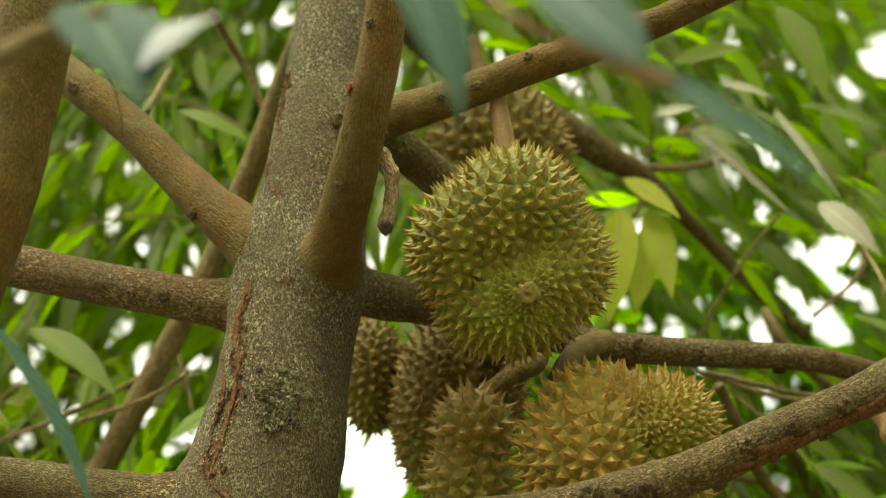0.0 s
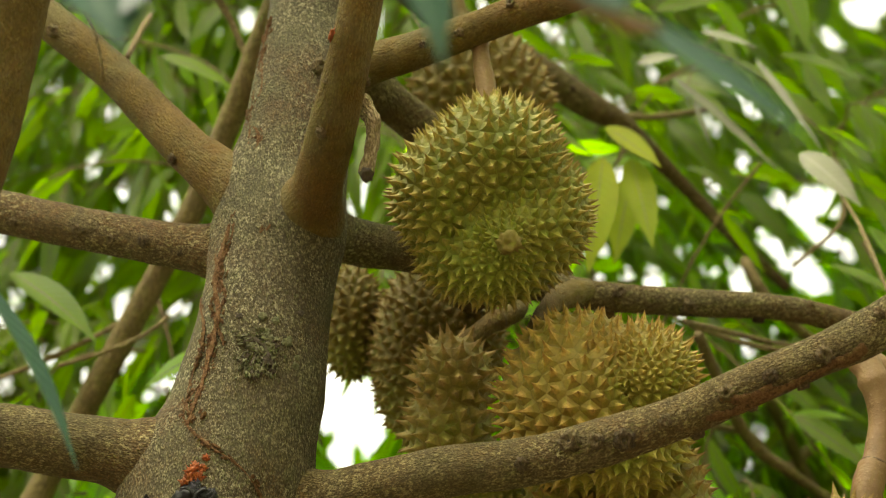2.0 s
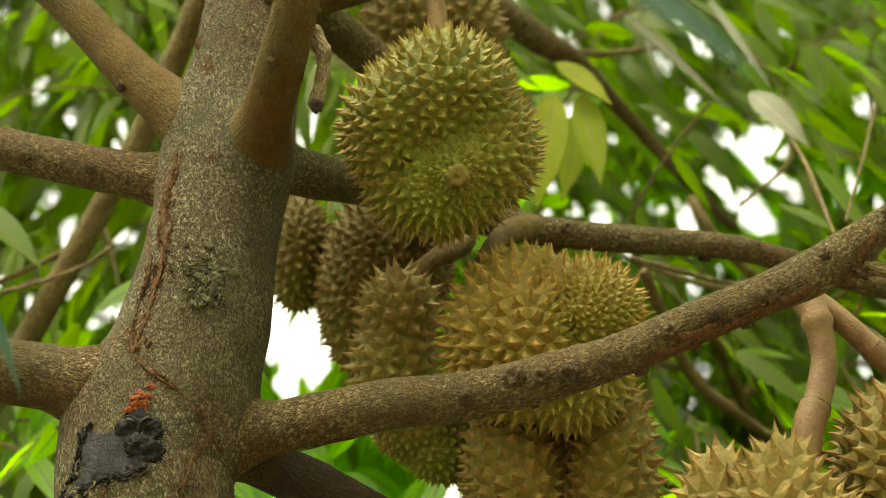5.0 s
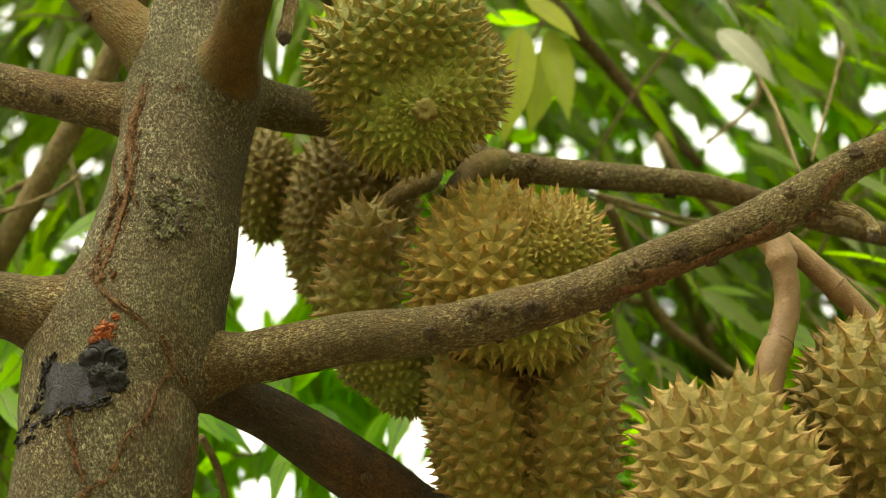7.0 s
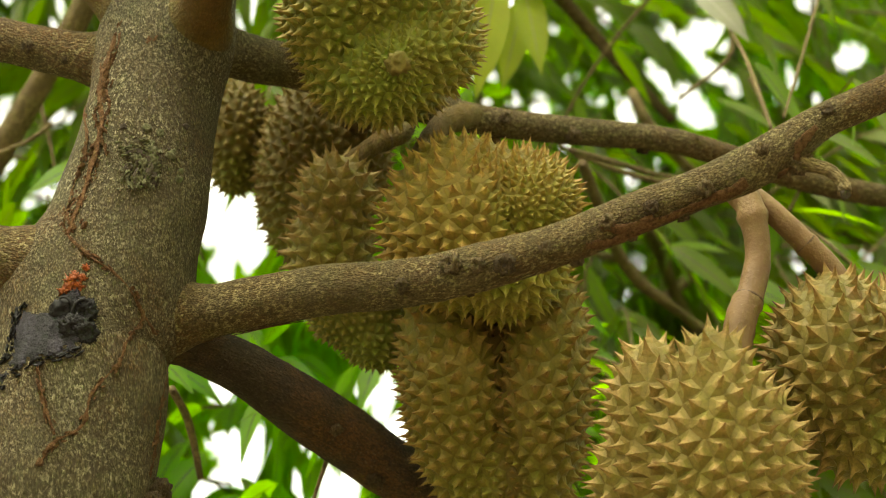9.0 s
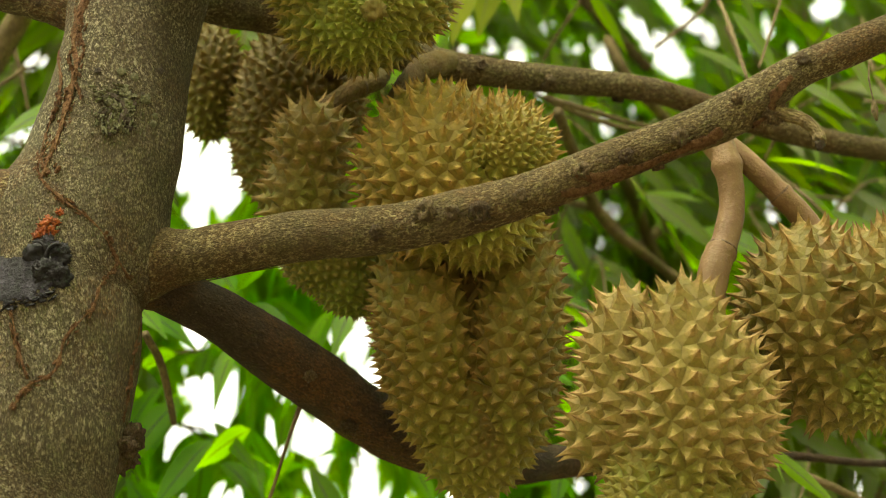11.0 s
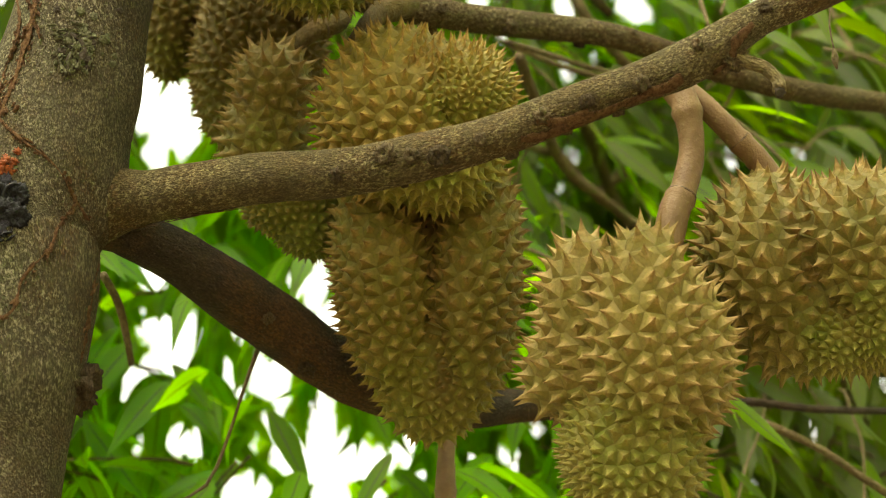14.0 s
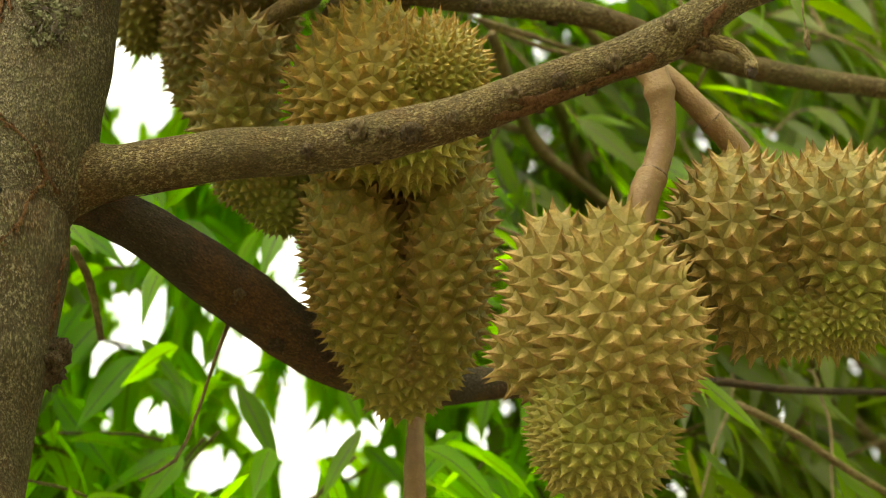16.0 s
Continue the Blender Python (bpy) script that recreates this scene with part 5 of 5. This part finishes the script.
def crown(name, seed, count, near, far, label, material, fall=20.0, top=62.0, west=-24.0, east=24.0, plump=1.0, droop=1.0):
    rnd = random.Random(seed)
    verts, faces, across, along = [], [], [], []
    wood = bmesh.new()
    base = 0
    for _ in range(count):
        az, el, y = radians(rnd.uniform(west, east)), radians(rnd.uniform(fall, top)), rnd.uniform(near, far)
        root = Vector((y * math.tan(az), y, 1.6 + y / math.cos(az) * math.tan(el)))
        line, leaves = spray(rnd, root, (rnd.uniform(-1, 1), rnd.uniform(-1, 0.6), rnd.uniform(-0.4, 0.5)), droop)
        kept = 0
        for m in leaves:
            m = aside(m)
            if not m:
                continue
            kept += 1
            pts, fs, ac, al = rnd.choice(SHAPES)
            r = np.array(m)
            verts.append((pts * (1, plump, 1)) @ r[:3, :3].T + r[:3, 3])
            faces += [tuple(base + i for i in f) for f in fs]
            base += len(pts)
            across += ac
            along += al
        if kept > 0.9 * len(leaves) and not any(open_sky(Vector(p[:3])) for p in line):
            tube(line, 0.06, 5, 0.0, 1.0, bm=wood)
    me = bpy.data.meshes.new(name)
    me.from_pydata(np.concatenate(verts).tolist(), [], faces)
    me.attributes.new("across", "FLOAT", "POINT").data.foreach_set("value", across)
    me.attributes.new("along", "FLOAT", "POINT").data.foreach_set("value", along)
    me.polygons.foreach_set("use_smooth", [True] * len(me.polygons))
    me.materials.append(material)
    ob = tagged(new(name, me), label, "foliage", kind="stuff")
    part("twigs", wood, BARK_YOUNG, ob)
    return ob


def single_leaf(owner, base, tip, size, face, material, wide=0.17, droop=0.15, label=""):
    """One leaf from its base towards its tip; size: its length."""
    d = Vector(tip) - Vector(base)
    ob = new("leaf", leaf_mesh("leaf", leaf_shape(14, wide, 0.25, droop, 0.05), material))
    ob.matrix_basis = leaf_pose(base, d, face, size or d.length)
    ob.parent = owner
    ob.matrix_parent_inverse = owner.matrix_basis.inverted()
    return tagged(ob, label)


# twigs that hang out in front of the tree
near_twig = thing("leafy_twig", (-0.207, 0.65, 2.337), "tan twig with two broad silvery leaves", "twig", "near twigs")
part("twig_stem", tube([(-0.475, 1.368, 2.714, 0.015), (-0.518, 1.1, 2.664, 0.011), (-0.305, 0.72, 2.382, 0.007), (-0.239, 0.65, 2.325, 0.006), (-0.207, 0.65, 2.337, 0.006), (-0.192, 0.65, 2.349, 0.005), (-0.17, 0.65, 2.359, 0.004), (-0.156, 0.65, 2.363, 0.003)], 0.006, 14, 0.08, 60), BARK_YOUNG, near_twig)
single_leaf(near_twig, (-0.168, 0.65, 2.371), (-0.133, 0.64, 2.297), 0, (0.2, -0.8, 0.5), LEAF_BLUE, 0.38)
single_leaf(near_twig, (-0.139, 0.65, 2.318), (-0.1, 0.64, 2.353), 0, (0.1, -0.75, 0.6), LEAF_GREY, 0.42)
near_twig = thing("leafy_twig", (0.097, 0.62, 2.254), "thin twig with drooping bluish glossy leaves", "twig", "near twigs")
part("twig_stem", tube([(0.363, 1.4, 3.211, 0.007), (0.215, 1.1, 3.043, 0.005), (0.059, 0.75, 2.574, 0.003), (0.023, 0.65, 2.387, 0.002), (0.031, 0.62, 2.317, 0.002), (0.054, 0.62, 2.286, 0.002), (0.078, 0.62, 2.269, 0.003), (0.097, 0.62, 2.252, 0.004), (0.111, 0.62, 2.246, 0.002)], 0.006, 12, 0.1, 60), STALK, near_twig)
single_leaf(near_twig, (0.095, 0.62, 2.259), (0.174, 0.63, 2.188), 0, (0.1, -1, 0.35), LEAF_BLUE, 0.1, 0.08)
single_leaf(near_twig, (0.096, 0.61, 2.25), (0.043, 0.6, 2.332), 0, (-0.3, -0.9, 0.4), LEAF_BLUE, 0.2)
single_leaf(near_twig, (-0.013, 0.62, 2.364), (0.023, 0.62, 2.25), 0, (0.5, -0.9, 0.2), LEAF_BLUE, 0.17)
near_twig = thing("leafy_twig", (-0.37, 1.15, 2.632), "twig with one narrow bluish leaf seen edge-on", "twig", "near twigs")
part("twig_stem", tube([(-0.482, 1.388, 2.73, 0.005), (-0.475, 1.193, 2.67, 0.003), (-0.398, 1.15, 2.647, 0.003), (-0.36, 1.15, 2.617, 0.002)], 0.006, 10, 0.1, 60), BARK_YOUNG, near_twig)
single_leaf(near_twig, (-0.36, 1.15, 2.617), (-0.24, 1.16, 2.425), 0, (0.85, -0.3, 0.55), LEAF_BLUE, 0.13, 0.1)

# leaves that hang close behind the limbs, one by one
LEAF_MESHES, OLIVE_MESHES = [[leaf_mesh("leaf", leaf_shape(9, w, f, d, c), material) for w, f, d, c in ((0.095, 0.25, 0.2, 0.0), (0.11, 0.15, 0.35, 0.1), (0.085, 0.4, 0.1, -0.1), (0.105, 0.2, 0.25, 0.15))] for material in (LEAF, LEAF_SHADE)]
rnd = random.Random(5)
made = 0
while made < 54:
    az, el, y = radians(rnd.uniform(-15, 20)), radians(rnd.uniform(25, 54)), rnd.uniform(2.15, 2.55)
    root = Vector((y * math.tan(az), y, 1.6 + y / math.cos(az) * math.tan(el)))
    line, leaves = spray(rnd, root, (rnd.uniform(-1, 1), rnd.uniform(-0.6, 0.8), rnd.uniform(-0.3, 0.4)))
    leaves = [m for m in leaves if aside(m) is m]
    if len(leaves) < 5 or any(open_sky(Vector(p[:3])) for p in line):
        continue
    made += 1
    stem = part("leafy_twig", tube(line, 0.03, 6, 0.0, 1.0), BARK_YOUNG, tree)
    for m in leaves:
        # the shade-toned copy hangs high up and to the sides
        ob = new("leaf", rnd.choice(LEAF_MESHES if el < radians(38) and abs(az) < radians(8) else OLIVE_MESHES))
        ob.matrix_basis = m @ Matrix.Diagonal((0.95, 0.95, 0.95, 1))
        ob.parent = stem
        ob.matrix_parent_inverse = (tree.matrix_basis @ stem.matrix_parent_inverse).inverted()
stem = part("leafy_twig", tube([(0.312, 2.207, 3.679, 0.003), (0.299, 2.214, 3.64, 0.003), (0.288, 2.216, 3.626, 0.002)], 0.02, 6, 0.0), BARK_YOUNG, tree, "twig with yellowing leaves")
for base, tip in (((0.261, 2.113, 3.55), (0.219, 2.096, 3.338)), ((0.308, 2.165, 3.592), (0.316, 2.142, 3.412)), ((0.278, 2.153, 3.649), (0.345, 2.117, 3.538)), ((0.312, 2.22, 3.609), (0.267, 2.195, 3.431))):
    single_leaf(tree, base, tip, 0, (rnd.uniform(-0.5, 0.5), -1, 0.3), LEAF_YELLOW, 0.14, 0.1, "yellowing leaf")

for material, wide, label, base, tip in (
        (LEAF_DULL, 0.17, "silvery leaf back", (0.331, 2.086, 3.706), (0.401, 2.084, 3.728)), (LEAF_DULL, 0.15, "silvery leaf back", (0.432, 2.08, 3.756), (0.519, 2.087, 3.736)),
        (LEAF_DULL, 0.035, "silvery leaf seen edge-on", (0.381, 2.092, 3.679), (0.514, 2.126, 3.523)), (LEAF_DULL, 0.03, "silvery leaf seen edge-on", (0.519, 2.142, 3.753), (0.575, 2.121, 3.564)),
        (LEAF_DULL, 0.17, "dull grey-green leaf", (0.545, 2.124, 3.538), (0.605, 2.091, 3.427)), (LEAF_SHADE, 0.13, "", (0.557, 2.143, 3.761), (0.655, 2.103, 3.682)), (LEAF_SHADE, 0.15, "", (0.559, 2.111, 3.952), (0.605, 2.09, 3.74)),
        (LEAF_SHADE, 0.13, "", (0.378, 2.12, 3.854), (0.507, 2.118, 3.893)), (LEAF_SHADE, 0.13, "", (-0.375, 2.072, 3.791), (-0.263, 2.078, 3.74)), (LEAF_SHADE, 0.16, "", (-0.591, 2.144, 3.449), (-0.453, 2.107, 3.318)),
        (LEAF, 0.16, "", (0.62, 2.152, 3.414), (0.694, 2.178, 3.303)), (LEAF, 0.13, "", (0.57, 2.211, 3.398), (0.655, 2.175, 3.309)), (LEAF_DULL, 0.04, "silvery leaf seen edge-on", (0.424, 2.2, 3.737), (0.437, 2.216, 3.649)),
        (LEAF_YELLOW, 0.07, "narrow yellow-green leaf", (0.578, 2.313, 2.692), (0.596, 2.333, 2.616)), (LEAF, 0.06, "", (0.594, 2.313, 2.695), (0.664, 2.333, 2.622)),
        (LEAF, 0.13, "", (0.709, 2.22, 3.109), (0.825, 2.234, 3.069)), (LEAF, 0.14, "", (0.157, 2.297, 2.727), (0.096, 2.317, 2.645)), (LEAF, 0.12, "", (-0.126, 2.365, 2.906), (-0.067, 2.382, 2.836)), (LEAF, 0.14, "", (0, 2.38, 2.841), (0.057, 2.408, 2.728))):
    single_leaf(tree, base, tip, 0, (rnd.uniform(-0.5, 0.5), -1, rnd.uniform(0.0, 0.6)), material, wide, rnd.uniform(0.05, 0.25), label)

# backlit tone near the gaps, shade-toned copies everywhere else
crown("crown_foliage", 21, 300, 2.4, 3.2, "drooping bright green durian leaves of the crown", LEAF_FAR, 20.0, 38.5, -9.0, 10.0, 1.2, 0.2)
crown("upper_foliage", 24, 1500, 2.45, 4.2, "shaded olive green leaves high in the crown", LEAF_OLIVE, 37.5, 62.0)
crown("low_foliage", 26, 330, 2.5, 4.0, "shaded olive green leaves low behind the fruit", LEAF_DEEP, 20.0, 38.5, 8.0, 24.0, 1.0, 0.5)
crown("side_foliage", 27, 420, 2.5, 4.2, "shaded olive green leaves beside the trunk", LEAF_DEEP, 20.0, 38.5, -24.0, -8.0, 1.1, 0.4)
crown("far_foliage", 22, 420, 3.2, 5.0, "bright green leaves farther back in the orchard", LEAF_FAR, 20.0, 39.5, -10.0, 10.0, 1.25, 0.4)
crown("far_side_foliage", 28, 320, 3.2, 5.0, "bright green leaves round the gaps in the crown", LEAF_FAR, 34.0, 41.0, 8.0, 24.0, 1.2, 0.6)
crown("far_low_foliage", 29, 650, 3.4, 5.4, "olive green leaves far behind the fruit, darkened for shade", LEAF_DEEP, 18.0, 36.0, 8.0, 25.0, 1.2, 0.5)
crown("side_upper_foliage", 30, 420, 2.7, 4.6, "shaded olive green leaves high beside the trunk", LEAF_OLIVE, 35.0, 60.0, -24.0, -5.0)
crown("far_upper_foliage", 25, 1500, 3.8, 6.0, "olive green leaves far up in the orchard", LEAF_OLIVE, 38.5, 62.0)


def shade_canopy(name, seed, count, label):
    """Unseen leaves added over and behind the clearing to shade the limbs; thinner towards the light."""
    rnd = random.Random(seed)
    verts, faces, across, along = [], [], [], []
    base = 0
    for _ in range(count):
        az, high, far = rnd.uniform(-180, 180), rnd.uniform(0.14, 1.0), rnd.uniform(5.2, 7.5)
        el = math.degrees(math.asin(high))
        if abs(az) < 27 and el < 62:
            continue
        d = Vector((math.sin(radians(az)) * math.cos(radians(el)), math.cos(radians(az)) * math.cos(radians(el)), high))
        # an opening round the sun's way lets the key light in
        if d.angle(LIGHT_WAY) < 0.5 and rnd.random() < 0.75:
            continue
        p = Vector((0, 0.6, 1.6)) + d * far
        for m in spray(rnd, p, (rnd.uniform(-1, 1), rnd.uniform(-1, 1), rnd.uniform(-0.2, 0.3)))[1]:
            pts, fs, ac, al = PLAIN
            r = np.array(m)
            verts.append((pts * 1.8) @ r[:3, :3].T + r[:3, 3])
            faces += [tuple(base + i for i in f) for f in fs]
            base += len(pts)
            across += ac
            along += al
    me = bpy.data.meshes.new(name)
    me.from_pydata(np.concatenate(verts).tolist(), [], faces)
    me.attributes.new("across", "FLOAT", "POINT").data.foreach_set("value", across)
    me.attributes.new("along", "FLOAT", "POINT").data.foreach_set("value", along)
    me.polygons.foreach_set("use_smooth", [True] * len(me.polygons))
    me.materials.append(LEAF_FAR)
    return tagged(new(name, me), label, "foliage", kind="stuff")


shade_canopy("overhead_foliage", 23, 3000, "unseen green leaves added overhead to block sky light")
